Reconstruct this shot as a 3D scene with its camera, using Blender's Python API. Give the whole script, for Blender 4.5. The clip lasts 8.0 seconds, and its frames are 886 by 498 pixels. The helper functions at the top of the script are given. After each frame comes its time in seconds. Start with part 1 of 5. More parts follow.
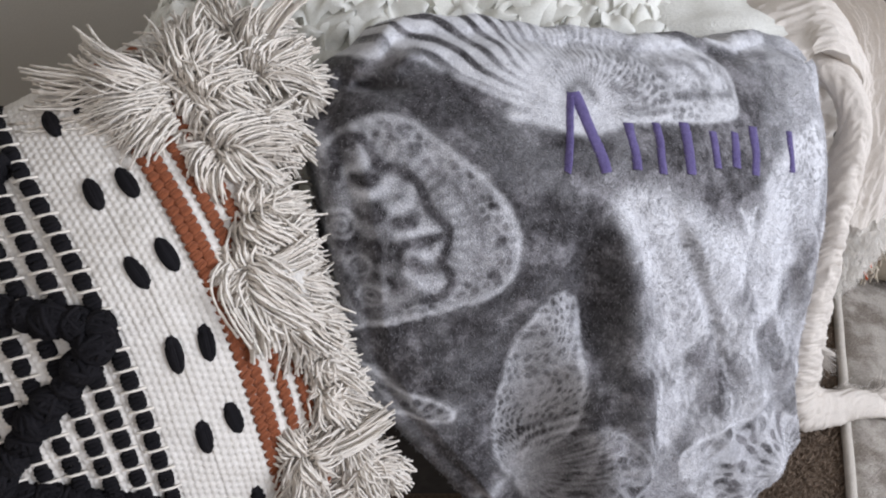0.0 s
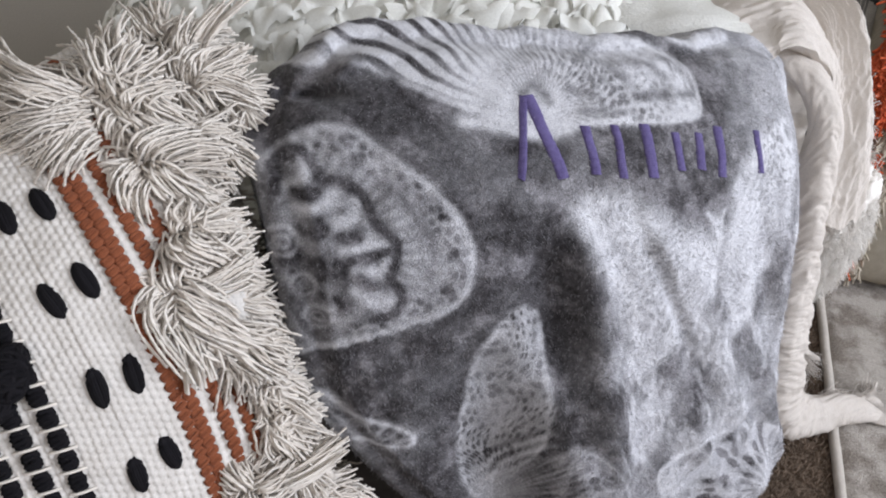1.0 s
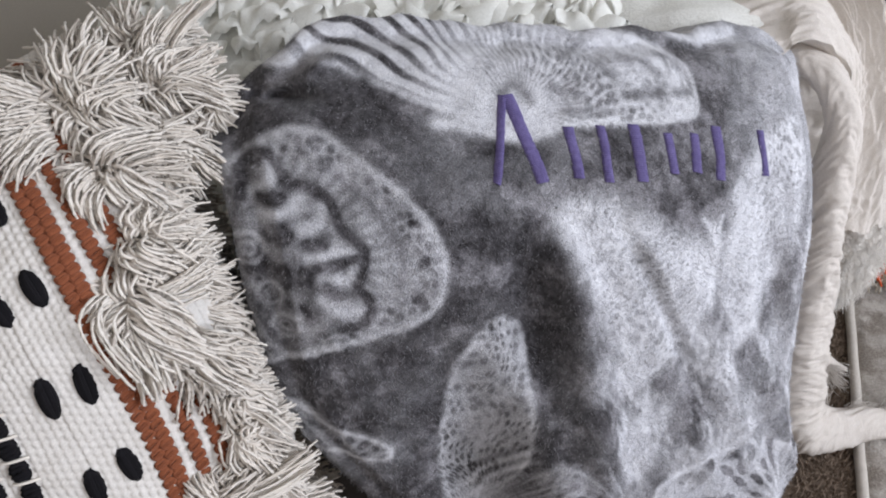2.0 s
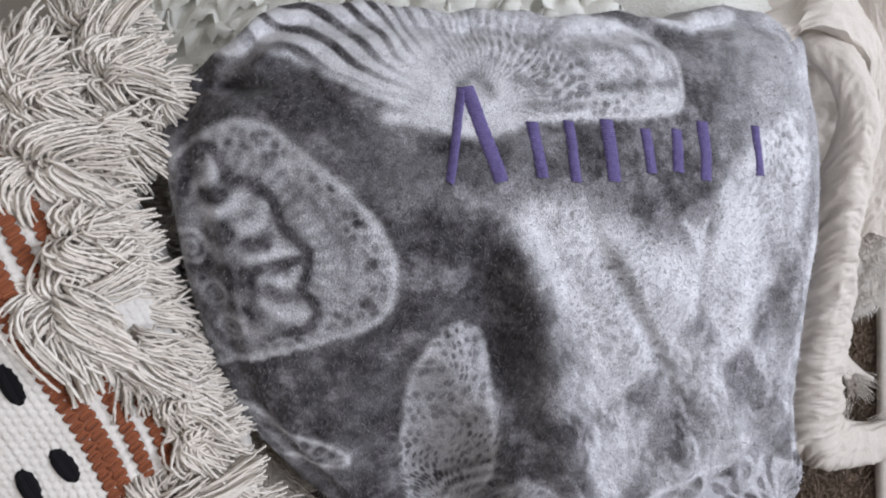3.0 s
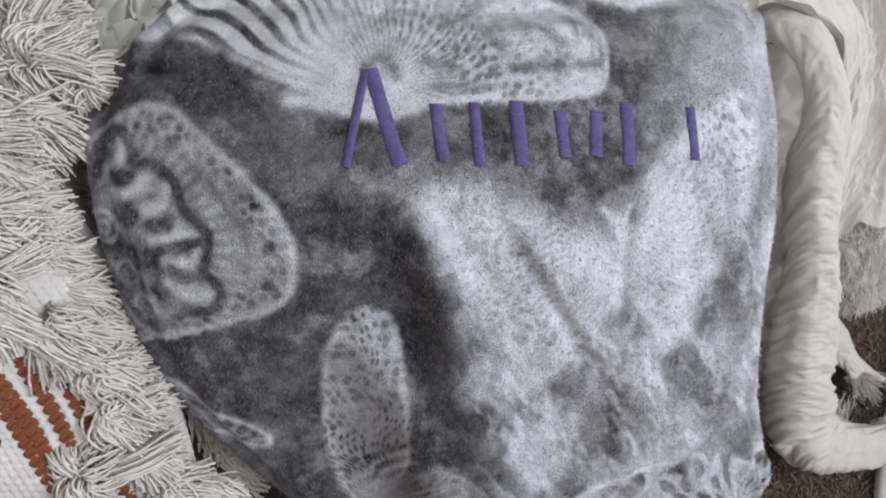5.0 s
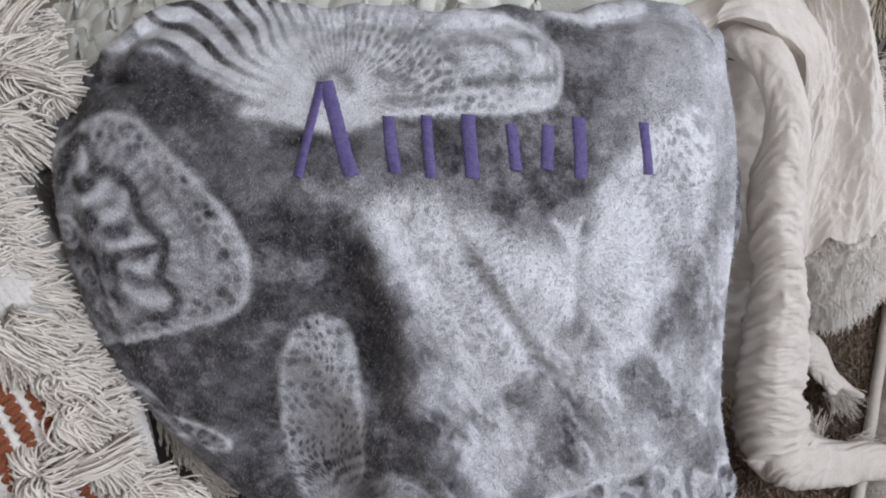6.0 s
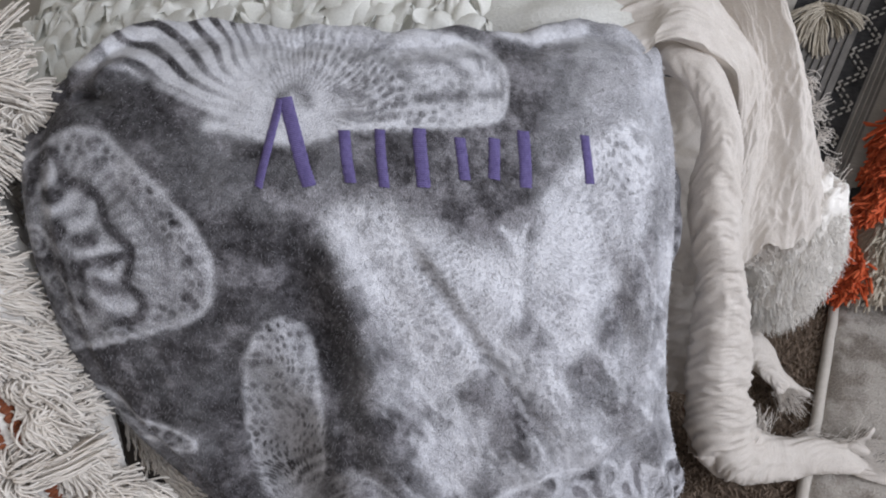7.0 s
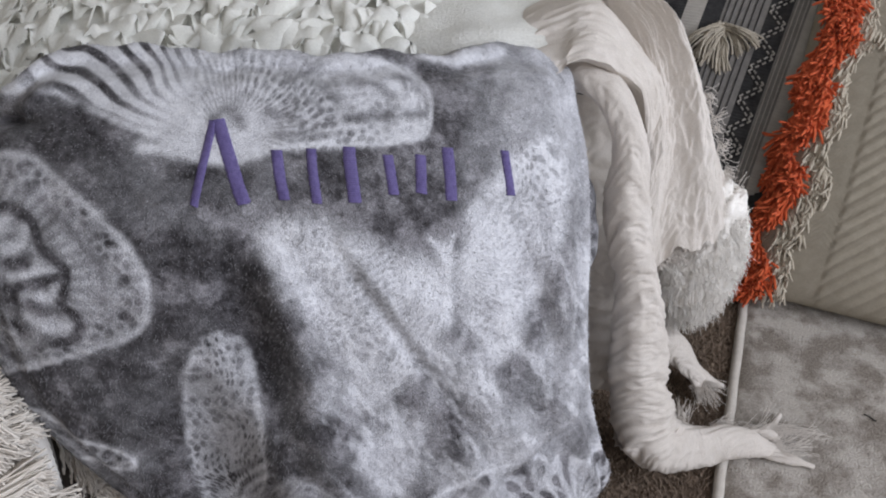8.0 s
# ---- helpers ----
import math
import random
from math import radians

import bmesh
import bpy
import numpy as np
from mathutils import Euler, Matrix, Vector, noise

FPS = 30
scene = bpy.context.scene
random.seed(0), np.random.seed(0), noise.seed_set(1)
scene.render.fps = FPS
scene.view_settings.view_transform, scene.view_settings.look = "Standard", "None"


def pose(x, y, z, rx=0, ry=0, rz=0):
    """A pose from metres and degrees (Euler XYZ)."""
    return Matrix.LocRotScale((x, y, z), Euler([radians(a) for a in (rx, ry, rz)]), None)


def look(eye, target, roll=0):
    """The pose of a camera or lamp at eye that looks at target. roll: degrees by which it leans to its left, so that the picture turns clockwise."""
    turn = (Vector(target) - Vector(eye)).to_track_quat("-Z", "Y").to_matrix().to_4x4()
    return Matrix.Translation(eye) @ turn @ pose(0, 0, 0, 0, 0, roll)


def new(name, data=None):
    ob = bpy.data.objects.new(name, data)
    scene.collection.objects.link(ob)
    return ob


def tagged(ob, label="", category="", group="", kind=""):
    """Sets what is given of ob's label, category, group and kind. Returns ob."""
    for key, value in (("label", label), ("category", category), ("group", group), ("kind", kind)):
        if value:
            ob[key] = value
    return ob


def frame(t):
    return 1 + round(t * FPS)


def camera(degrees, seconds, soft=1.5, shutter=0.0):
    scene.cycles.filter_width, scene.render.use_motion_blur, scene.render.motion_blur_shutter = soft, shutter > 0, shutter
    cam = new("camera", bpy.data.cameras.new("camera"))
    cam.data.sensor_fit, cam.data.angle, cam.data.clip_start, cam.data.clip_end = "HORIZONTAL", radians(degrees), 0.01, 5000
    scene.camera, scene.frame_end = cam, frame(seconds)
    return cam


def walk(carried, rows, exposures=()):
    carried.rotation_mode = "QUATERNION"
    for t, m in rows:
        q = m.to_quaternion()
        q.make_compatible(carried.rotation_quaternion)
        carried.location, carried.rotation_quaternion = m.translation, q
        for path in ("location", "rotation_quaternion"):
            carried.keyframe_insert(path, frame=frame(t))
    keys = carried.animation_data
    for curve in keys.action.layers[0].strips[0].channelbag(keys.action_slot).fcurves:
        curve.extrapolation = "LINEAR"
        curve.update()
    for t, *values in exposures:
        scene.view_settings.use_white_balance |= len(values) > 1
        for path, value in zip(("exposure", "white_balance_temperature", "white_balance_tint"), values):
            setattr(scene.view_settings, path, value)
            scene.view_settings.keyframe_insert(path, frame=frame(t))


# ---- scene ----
cam = camera(66.3, 8.0, soft=2.0)
METRES, EYE, TILT, LEAN, TURN = 0.46, 1.06, -45.0, 0.0, 0.0
ROWS = [
    (0.0, 0.0, 0.0, 0.0, -0.0, 0.0, -0.0),
    (0.5, 0.0486, 0.0376, 0.0079, -0.38, 0.72, 1.29),
    (1.0, 0.0804, 0.075, 0.0023, -0.65, 1.07, 1.79),
    (2.5, 0.2799, 0.1723, 0.0334, 4.8, 0.6, 0.84),
    (3.0, 0.3616, 0.219, 0.0443, 6.44, -0.15, 0.31),
    (3.5, 0.446, 0.2424, 0.0464, 8.2, -0.8, 0.67),
    (4.0, 0.5145, 0.2574, 0.0491, 10.13, -1.28, 0.21),
    (4.5, 0.5763, 0.2744, 0.0422, 11.27, -1.49, -0.07),
    (6.0, 0.747, 0.2801, 0.0435, 13.01, -0.49, -1.27),
    (6.5, 0.7743, 0.2636, 0.0414, 12.33, 0.2, -1.12),
    (7.0, 0.8078, 0.2145, 0.0311, 11.09, 0.62, -0.8),
    (7.5, 0.8203, 0.1694, 0.0275, 8.86, 1.36, -0.14),
    (8.0, 0.8305, 0.1395, 0.0247, 5.73, 1.71, 1.12),
]
walk(cam, [(t, pose(0, 0, EYE, TILT, LEAN, TURN) @ pose(METRES * x, METRES * y, METRES * z, 90 + pitch, roll, yaw)) for t, x, y, z, yaw, pitch, roll in ROWS],
     exposures=[(0.0, -0.06, 6450, 16), (3.5, -0.25, 6450, 16), (8.0, -0.43, 6450, 16)])

# ---- light: daylight through an unseen window on the right, plus an added fill from behind ----
world = bpy.data.worlds.new("world")
scene.world = world
world.use_nodes = True
wn = world.node_tree.nodes
sky = wn.new("ShaderNodeTexSky")
sky.sky_type, sky.sun_disc = "NISHITA", False
sky.sun_elevation, sky.sun_rotation = radians(35), radians(60)
wn["Background"].inputs["Strength"].default_value = 0.12
world.node_tree.links.new(sky.outputs[0], wn["Background"].inputs["Color"])


def area_light(name, place, target, wide, high, watts, colour):
    data = bpy.data.lights.new(name, "AREA")
    data.shape, data.size, data.size_y, data.energy, data.color = "RECTANGLE", wide, high, watts, colour
    ob = new(name, data)
    ob.matrix_world = look(place, target)
    return ob


area_light("window_daylight", (2.36, -0.35, 1.55), (0.0, 0.2, 0.9), 1.9, 1.3, 83, (0.88, 0.945, 1.0))
# warm fill from behind the camera, added with no known source there
area_light("rear_fill_light", (-0.3, -2.36, 1.75), (0.0, 0.6, 0.6), 2.2, 1.3, 14, (1.0, 0.92, 0.82))

# ---- materials ----


def material(name):
    m = bpy.data.materials.new(name)
    m.use_nodes = True
    return m, m.node_tree, m.node_tree.nodes["Principled BSDF"]


def node(nt, kind, **props):
    n = nt.nodes.new(kind)
    for k, v in props.items():
        if k in n.inputs.keys():
            n.inputs[k].default_value = v
    return n


def noise_node(nt, scale, detail=4.0, rough=0.6, coords="Object", lay=None):
    """lay: (degrees about x, stretch) for a nap that runs along one direction."""
    tc = nt.nodes.new("ShaderNodeTexCoord")
    n = node(nt, "ShaderNodeTexNoise", Scale=scale, Detail=detail, Roughness=rough)
    out = tc.outputs[coords]
    if lay:
        mp = nt.nodes.new("ShaderNodeMapping")
        mp.vector_type = "TEXTURE"
        mp.inputs["Rotation"].default_value = (radians(lay[0]), radians(14), 0)
        mp.inputs["Scale"].default_value = (1, 1, lay[1])
        nt.links.new(out, mp.inputs["Vector"])
        out = mp.outputs[0]
    nt.links.new(out, n.inputs["Vector"])
    return n.outputs["Fac"]


def ramp(nt, fac, stops):
    r = nt.nodes.new("ShaderNodeValToRGB")
    while len(r.color_ramp.elements) < len(stops):
        r.color_ramp.elements.new(0.5)
    for e, (at, col) in zip(r.color_ramp.elements, stops):
        e.position, e.color = at, (*col, 1)
    nt.links.new(fac, r.inputs["Fac"])
    return r.outputs["Color"]


def mix(nt, fac, a, b, blend="MIX"):
    m = nt.nodes.new("ShaderNodeMix")
    m.data_type, m.blend_type = "RGBA", blend
    for sock, val in ((m.inputs["Factor"], fac), (m.inputs["A"], a), (m.inputs["B"], b)):
        if isinstance(val, (int, float)):
            sock.default_value = val
        elif isinstance(val, tuple):
            sock.default_value = (*val, 1)
        else:
            nt.links.new(val, sock)
    return m.outputs["Result"]


def bump(nt, bsdf, fac, strength, distance):
    b = node(nt, "ShaderNodeBump", Strength=strength, Distance=distance)
    nt.links.new(fac, b.inputs["Height"])
    nt.links.new(b.outputs[0], bsdf.inputs["Normal"])
    return b


def cloth(name, dark, light, scale=40.0, rough=0.9, grain=900.0, depth=0.0006, strength=0.5, sheen=0.0, through_light=0.0, lean=0.5, soft=0.18):
    """Woven or spun fabric: two colours blotched at a large scale, a fine grain and a fine relief."""
    m, nt, b = material(name)
    big = noise_node(nt, scale, 5.0)
    fine = noise_node(nt, grain, 3.0)
    col = ramp(nt, big, [(lean - soft, dark), (lean + soft, light)])
    col = mix(nt, 0.35, col, ramp(nt, fine, [(0.3, tuple(0.62 * c for c in dark)), (0.7, light)]))
    nt.links.new(col, b.inputs["Base Color"])
    b.inputs["Roughness"].default_value = rough
    b.inputs["Sheen Weight"].default_value = sheen
    b.inputs["Specular IOR Level"].default_value = 0.2
    bump(nt, b, fine, strength, depth)
    if through_light:
        t = node(nt, "ShaderNodeBsdfTranslucent")
        nt.links.new(col, t.inputs["Color"])
        s = node(nt, "ShaderNodeMixShader", Fac=through_light)
        nt.links.new(b.outputs[0], s.inputs[1])
        nt.links.new(t.outputs[0], s.inputs[2])
        nt.links.new(s.outputs[0], nt.nodes["Material Output"].inputs["Surface"])
    return m


def yarn(name, dark, light, rough=0.9, sheen=0.1):
    """Spun yarn: each strand a little different in tone, with a fine twist in the relief."""
    m, nt, b = material(name)
    g = nt.nodes.new("ShaderNodeNewGeometry")
    col = ramp(nt, g.outputs["Random Per Island"], [(0.0, dark), (1.0, light)])
    fine = noise_node(nt, 1400.0, 2.0)
    col = mix(nt, 0.3, col, ramp(nt, fine, [(0.3, tuple(0.5 * c for c in dark)), (0.65, light)]))
    nt.links.new(col, b.inputs["Base Color"])
    b.inputs["Roughness"].default_value = rough
    b.inputs["Sheen Weight"].default_value = sheen
    b.inputs["Specular IOR Level"].default_value = 0.15
    bump(nt, b, fine, 0.7, 0.0008)
    return m


def minky_material():
    """Grey tie-dyed plush with a bleached print; the print's share and a tone, both holding some painted shade, are
    stored on the mesh.
    """
    m, nt, b = material("grey_minky_plush")
    at = nt.nodes.new("ShaderNodeAttribute")
    at.attribute_name = "print"
    cloud = nt.nodes.new("ShaderNodeAttribute")
    cloud.attribute_name = "dye_and_shade"
    blotch = node(nt, "ShaderNodeMath")
    blotch.operation = "MULTIPLY_ADD"
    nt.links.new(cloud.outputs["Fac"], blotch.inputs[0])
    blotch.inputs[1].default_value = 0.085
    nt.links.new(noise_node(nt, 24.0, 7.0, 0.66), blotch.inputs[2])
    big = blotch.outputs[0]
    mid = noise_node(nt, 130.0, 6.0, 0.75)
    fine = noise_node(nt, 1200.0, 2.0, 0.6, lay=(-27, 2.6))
    # glints of the short fibres, put into the colour as fine noise
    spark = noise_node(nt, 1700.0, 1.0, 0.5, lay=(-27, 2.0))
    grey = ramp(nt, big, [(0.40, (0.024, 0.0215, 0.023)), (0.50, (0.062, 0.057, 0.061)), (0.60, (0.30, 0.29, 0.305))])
    grey = mix(nt, 0.32, grey, ramp(nt, mid, [(0.40, (0.018, 0.016, 0.018)), (0.64, (0.30, 0.29, 0.31))]))
    pale = ramp(nt, mid, [(0.30, (0.60, 0.60, 0.625)), (0.60, (0.78, 0.785, 0.815))])
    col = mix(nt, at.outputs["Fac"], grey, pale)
    col = mix(nt, 0.38, col, ramp(nt, fine, [(0.38, (0.05, 0.05, 0.052)), (0.62, (0.78, 0.78, 0.80))]), "OVERLAY")
    col = mix(nt, 0.30, col, ramp(nt, spark, [(0.50, (0.36, 0.36, 0.365)), (0.72, (0.92, 0.92, 0.95))]), "OVERLAY")
    nt.links.new(col, b.inputs["Base Color"])
    b.inputs["Roughness"].default_value = 0.8
    b.inputs["Specular IOR Level"].default_value = 0.25
    b.inputs["Sheen Weight"].default_value = 0.04
    b.inputs["Sheen Roughness"].default_value = 0.4
    pile = node(nt, "ShaderNodeMath")
    pile.operation = "ADD"
    nt.links.new(fine, pile.inputs[0])
    nt.links.new(mid, pile.inputs[1])
    bump(nt, b, pile.outputs[0], 0.75, 0.0022)
    return m


MINKY = minky_material()
CREAM_WEAVE = cloth("cream_cotton_weave", (0.64, 0.605, 0.56), (0.78, 0.75, 0.71), 60, grain=700, depth=0.0008)
CREAM_YARN = yarn("cream_cotton_yarn", (0.74, 0.665, 0.585), (0.91, 0.855, 0.785))
BLACK_YARN = yarn("black_cotton_yarn", (0.006, 0.0055, 0.007), (0.013, 0.012, 0.0145), sheen=0.0)
RUST_YARN = yarn("rust_cotton_yarn", (0.20, 0.058, 0.025), (0.33, 0.108, 0.050))
GAUZE = cloth("cream_muslin_gauze", (0.70, 0.64, 0.58), (0.81, 0.755, 0.70), 26, grain=650, depth=0.0007, strength=0.6, through_light=0.18)
RUFFLE = cloth("ivory_chiffon", (0.90, 0.895, 0.83), (0.96, 0.96, 0.92), 18, grain=500, depth=0.0003, strength=0.2, through_light=0.25)
LACE = cloth("ivory_lace", (0.84, 0.835, 0.78), (0.93, 0.93, 0.89), 30, grain=330, depth=0.002, strength=0.8, through_light=0.2)
FLEECE = cloth("white_fleece", (0.90, 0.86, 0.80), (0.96, 0.93, 0.885), 30, grain=300, depth=0.0006, strength=0.3, through_light=0.08)
RUG = cloth("distressed_grey_rug", (0.185, 0.155, 0.128), (0.52, 0.48, 0.435), 17, grain=300, depth=0.004, strength=1.0, soft=0.085)
RUG_EDGE = cloth("rug_binding", (0.46, 0.42, 0.375), (0.58, 0.54, 0.49), 60, grain=800)
CARPET = cloth("brown_carpet", (0.10, 0.07, 0.05), (0.27, 0.205, 0.155), 240, grain=520, depth=0.004, strength=1.0)
CARPET_YARN = yarn("brown_carpet_pile", (0.17, 0.122, 0.088), (0.33, 0.25, 0.187))
ORANGE_YARN = yarn("burnt_orange_yarn", (0.55, 0.088, 0.030), (0.74, 0.155, 0.058))
SAND_WEAVE = cloth("sand_weave", (0.27, 0.235, 0.183), (0.36, 0.32, 0.255), 50, grain=600, depth=0.001)
SAND_YARN = yarn("sand_yarn", (0.46, 0.40, 0.315), (0.64, 0.575, 0.475))
CHARCOAL = cloth("charcoal_weave", (0.020, 0.020, 0.022), (0.062, 0.060, 0.060), 70, grain=700, depth=0.001)
STONE_WEAVE = cloth("stone_grey_weave", (0.17, 0.16, 0.15), (0.26, 0.245, 0.23), 60, grain=700, depth=0.001)
PALE_WEAVE = cloth("pale_grey_weave", (0.38, 0.355, 0.325), (0.48, 0.45, 0.41), 60, grain=700, depth=0.001)
PURPLE = cloth("purple_embroidery_thread", (0.105, 0.082, 0.215), (0.20, 0.165, 0.36), 260, rough=0.42, grain=1300, depth=0.0006, strength=0.7)
WALL = cloth("greige_wall_paint", (0.50, 0.47, 0.41), (0.53, 0.50, 0.44), 4, grain=300, depth=0.0004, strength=0.2)
WHITE_PAINT = cloth("white_ceiling_paint", (0.76, 0.76, 0.75), (0.80, 0.80, 0.79), 4, grain=300, depth=0.0004, strength=0.2)
OTTOMAN = cloth("dark_upholstery", (0.030, 0.027, 0.026), (0.055, 0.050, 0.048), 60, grain=700)

# ---- mesh helpers ----


def mesh_object(name, verts, faces, mat, parent=None, label="", smooth=True):
    me = bpy.data.meshes.new(name)
    verts = np.asarray(verts, dtype=np.float32).reshape(-1, 3)
    faces = np.asarray(faces, dtype=np.int32)
    k = faces.shape[1]
    me.vertices.add(len(verts))
    me.vertices.foreach_set("co", verts.ravel())
    me.loops.add(faces.size)
    me.loops.foreach_set("vertex_index", faces.ravel())
    me.polygons.add(len(faces))
    me.polygons.foreach_set("loop_start", np.arange(0, faces.size, k, dtype=np.int32))
    me.polygons.foreach_set("use_smooth", np.full(len(faces), smooth, dtype=bool))
    me.update(calc_edges=True)
    me.materials.append(mat)
    ob = new(name, me)
    if parent is not None:
        ob.parent = parent
    if label:
        tagged(ob, label)
    return ob


def grid_faces(rows, cols, wrap=False):
    i, j = np.meshgrid(np.arange(rows - 1), np.arange(cols if wrap else cols - 1), indexing="ij")
    a, b = i * cols + j, i * cols + (j + 1) % cols
    return np.stack([a, b, b + cols, a + cols], -1).reshape(-1, 4)


def sheet(name, P, mat, parent=None, label="", wrap=False):
    """A grid of points, rows x columns x 3, as one smooth surface."""
    P = np.asarray(P, float)
    return mesh_object(name, P.reshape(-1, 3), grid_faces(P.shape[0], P.shape[1], wrap), mat, parent, label)


def unit(v):
    v = np.asarray(v, float)
    return v / np.maximum(np.linalg.norm(v, axis=-1, keepdims=True), 1e-9)


def tubes(name, P, r, mat, parent=None, label="", sides=5, twist=0.0):
    """Many strands: P is strands x points x 3, r a radius or strands x points. twist: turns a metre of a two-ply section."""
    P = np.asarray(P, float)
    r = np.broadcast_to(np.asarray(r, float), P.shape[:2])
    tip = unit(P[:, -1:] - P[:, -2:-1]) * r[:, -1:, None]
    P, r = np.concatenate([P, P[:, -1:] + 0.35 * tip, P[:, -1:] + 0.5 * tip], 1), np.concatenate([r, 0.75 * r[:, -1:], 0.04 * r[:, -1:]], 1)
    n, k, _ = P.shape
    T = unit(np.gradient(P, axis=1))
    ref = np.where(np.abs(T[..., 2:3]) < 0.9, np.array([0.0, 0, 1]), np.array([1.0, 0, 0]))
    A = unit(np.cross(T, ref))
    B = np.cross(T, A)
    ang = np.arange(sides) * 2 * math.pi / sides
    ca, cb = np.cos(ang), np.sin(ang)
    if twist:
        run = np.concatenate([np.zeros((n, 1)), np.cumsum(np.linalg.norm(np.diff(P, axis=1), axis=-1), 1)], 1)
        turn = (2 * math.pi * twist * run + np.arange(n)[:, None] * 2.4)[..., None]
        ca, cb = 1.10 * ca * np.cos(turn) - 0.84 * cb * np.sin(turn), 1.10 * ca * np.sin(turn) + 0.84 * cb * np.cos(turn)
    else:
        ca, cb = np.broadcast_to(ca, (n, k, sides)), np.broadcast_to(cb, (n, k, sides))
    V = P[:, :, None] + r[..., None, None] * (A[:, :, None] * ca[..., None] + B[:, :, None] * cb[..., None])
    one = grid_faces(k, sides, True)
    F = (one[None] + (np.arange(n) * k * sides)[:, None, None]).reshape(-1, 4)
    return mesh_object(name, V, F, mat, parent, label)


def spline(points, count):
    """Points evenly set along a smooth curve through the given ones."""
    p = np.asarray(points, float)
    q = np.vstack([2 * p[0] - p[1], p, 2 * p[-1] - p[-2]])
    out = []
    for i in range(1, len(q) - 2):
        t = np.linspace(0, 1, 24, endpoint=False)[:, None]
        a, b, c, d = q[i - 1], q[i], q[i + 1], q[i + 2]
        out.append(0.5 * (2 * b + (c - a) * t + (2 * a - 5 * b + 4 * c - d) * t * t + (3 * b - a - 3 * c + d) * t ** 3))
    out = np.vstack(out + [p[-1:]])
    s = np.r_[0, np.cumsum(np.linalg.norm(np.diff(out, axis=0), axis=1))]
    at = np.linspace(0, s[-1], count)
    return np.stack([np.interp(at, s, out[:, k]) for k in range(p.shape[1])], -1)


def lattice(shape_like, scale, seed):
    """Smooth value noise in two dimensions, about -1 to 1."""
    x, y = np.asarray(shape_like[0]) * scale, np.asarray(shape_like[1]) * scale
    tab = np.random.RandomState(seed).uniform(-1, 1, (64, 64))
    xi, yi = np.floor(x).astype(int), np.floor(y).astype(int)
    fx, fy = x - xi, y - yi
    fx, fy = fx * fx * (3 - 2 * fx), fy * fy * (3 - 2 * fy)
    g = lambda a, b: tab[a % 64, b % 64]
    return (g(xi, yi) * (1 - fx) + g(xi + 1, yi) * fx) * (1 - fy) + (g(xi, yi + 1) * (1 - fx) + g(xi + 1, yi + 1) * fx) * fy


def empty(name, label, category, group=""):
    ob = new(name)
    return tagged(ob, label, category, group)


def smooth(a, b, x):
    t = np.clip((x - a) / (b - a), 0, 1)
    return t * t * (3 - 2 * t)


def box(name, lo, hi, mat, kind="structure", label="", category=""):
    bm = bmesh.new()
    bmesh.ops.create_cube(bm, size=1.0)
    size, mid = Vector(hi) - Vector(lo), (Vector(hi) + Vector(lo)) / 2
    bmesh.ops.transform(bm, matrix=Matrix.Translation(mid) @ Matrix.Diagonal((*size, 1)), verts=bm.verts)
    me = bpy.data.meshes.new(name)
    bm.to_mesh(me)
    bm.free()
    me.materials.append(mat)
    return tagged(new(name, me), label, category, kind=kind)


# ---- the room ----
X0, X1, Y0, Y1, H = -1.6, 2.4, -2.4, 1.62, 2.5
box("floor", (X0, Y0, -0.1), (X1, Y1, -0.012), CARPET, label="brown fitted carpet with a short pile", category="carpet")
# ceiling and west, south and east walls: unseen, assumed to enclose the light
box("ceiling", (X0, Y0, H), (X1, Y1, H + 0.1), WHITE_PAINT, label="assumed plain white ceiling, out of view", category="ceiling")
box("wall_north", (X0 - 0.1, Y1, -0.1), (X1 + 0.1, Y1 + 0.1, H), WALL, label="plain greige painted wall behind the cushions", category="wall")
box("wall_west", (X0 - 0.1, Y0, -0.1), (X0, Y1, H), WALL, label="plain greige painted wall", category="wall")
box("wall_south_low", (X0 - 0.1, Y0 - 0.1, -0.1), (X1 + 0.1, Y0, 1.05), WALL, label="unseen greige wall below an assumed window opening", category="wall")
box("wall_south_high", (X0 - 0.1, Y0 - 0.1, 2.42), (X1 + 0.1, Y0, H), WALL, label="unseen greige wall above an assumed window opening", category="wall")
box("wall_south_side", (X0 - 0.1, Y0 - 0.1, 1.05), (-1.45, Y0, 2.42), WALL, label="unseen greige wall beside an assumed window opening", category="wall")
box("wall_south_side", (0.85, Y0 - 0.1, 1.05), (X1 + 0.1, Y0, 2.42), WALL, label="unseen greige wall beside an assumed window opening", category="wall")
box("wall_east_low", (X1, Y0, -0.1), (X1 + 0.1, Y1, 0.85), WALL, label="unseen greige wall below an assumed window opening", category="wall")
box("wall_east_high", (X1, Y0, 2.25), (X1 + 0.1, Y1, H), WALL, label="unseen greige wall above an assumed window opening", category="wall")
box("wall_east_side", (X1, Y0, 0.85), (X1 + 0.1, -1.35, 2.25), WALL, label="unseen greige wall beside an assumed window opening", category="wall")
box("wall_east_side", (X1, 0.65, 0.85), (X1 + 0.1, Y1, 2.25), WALL, label="unseen greige wall beside an assumed window opening", category="wall")


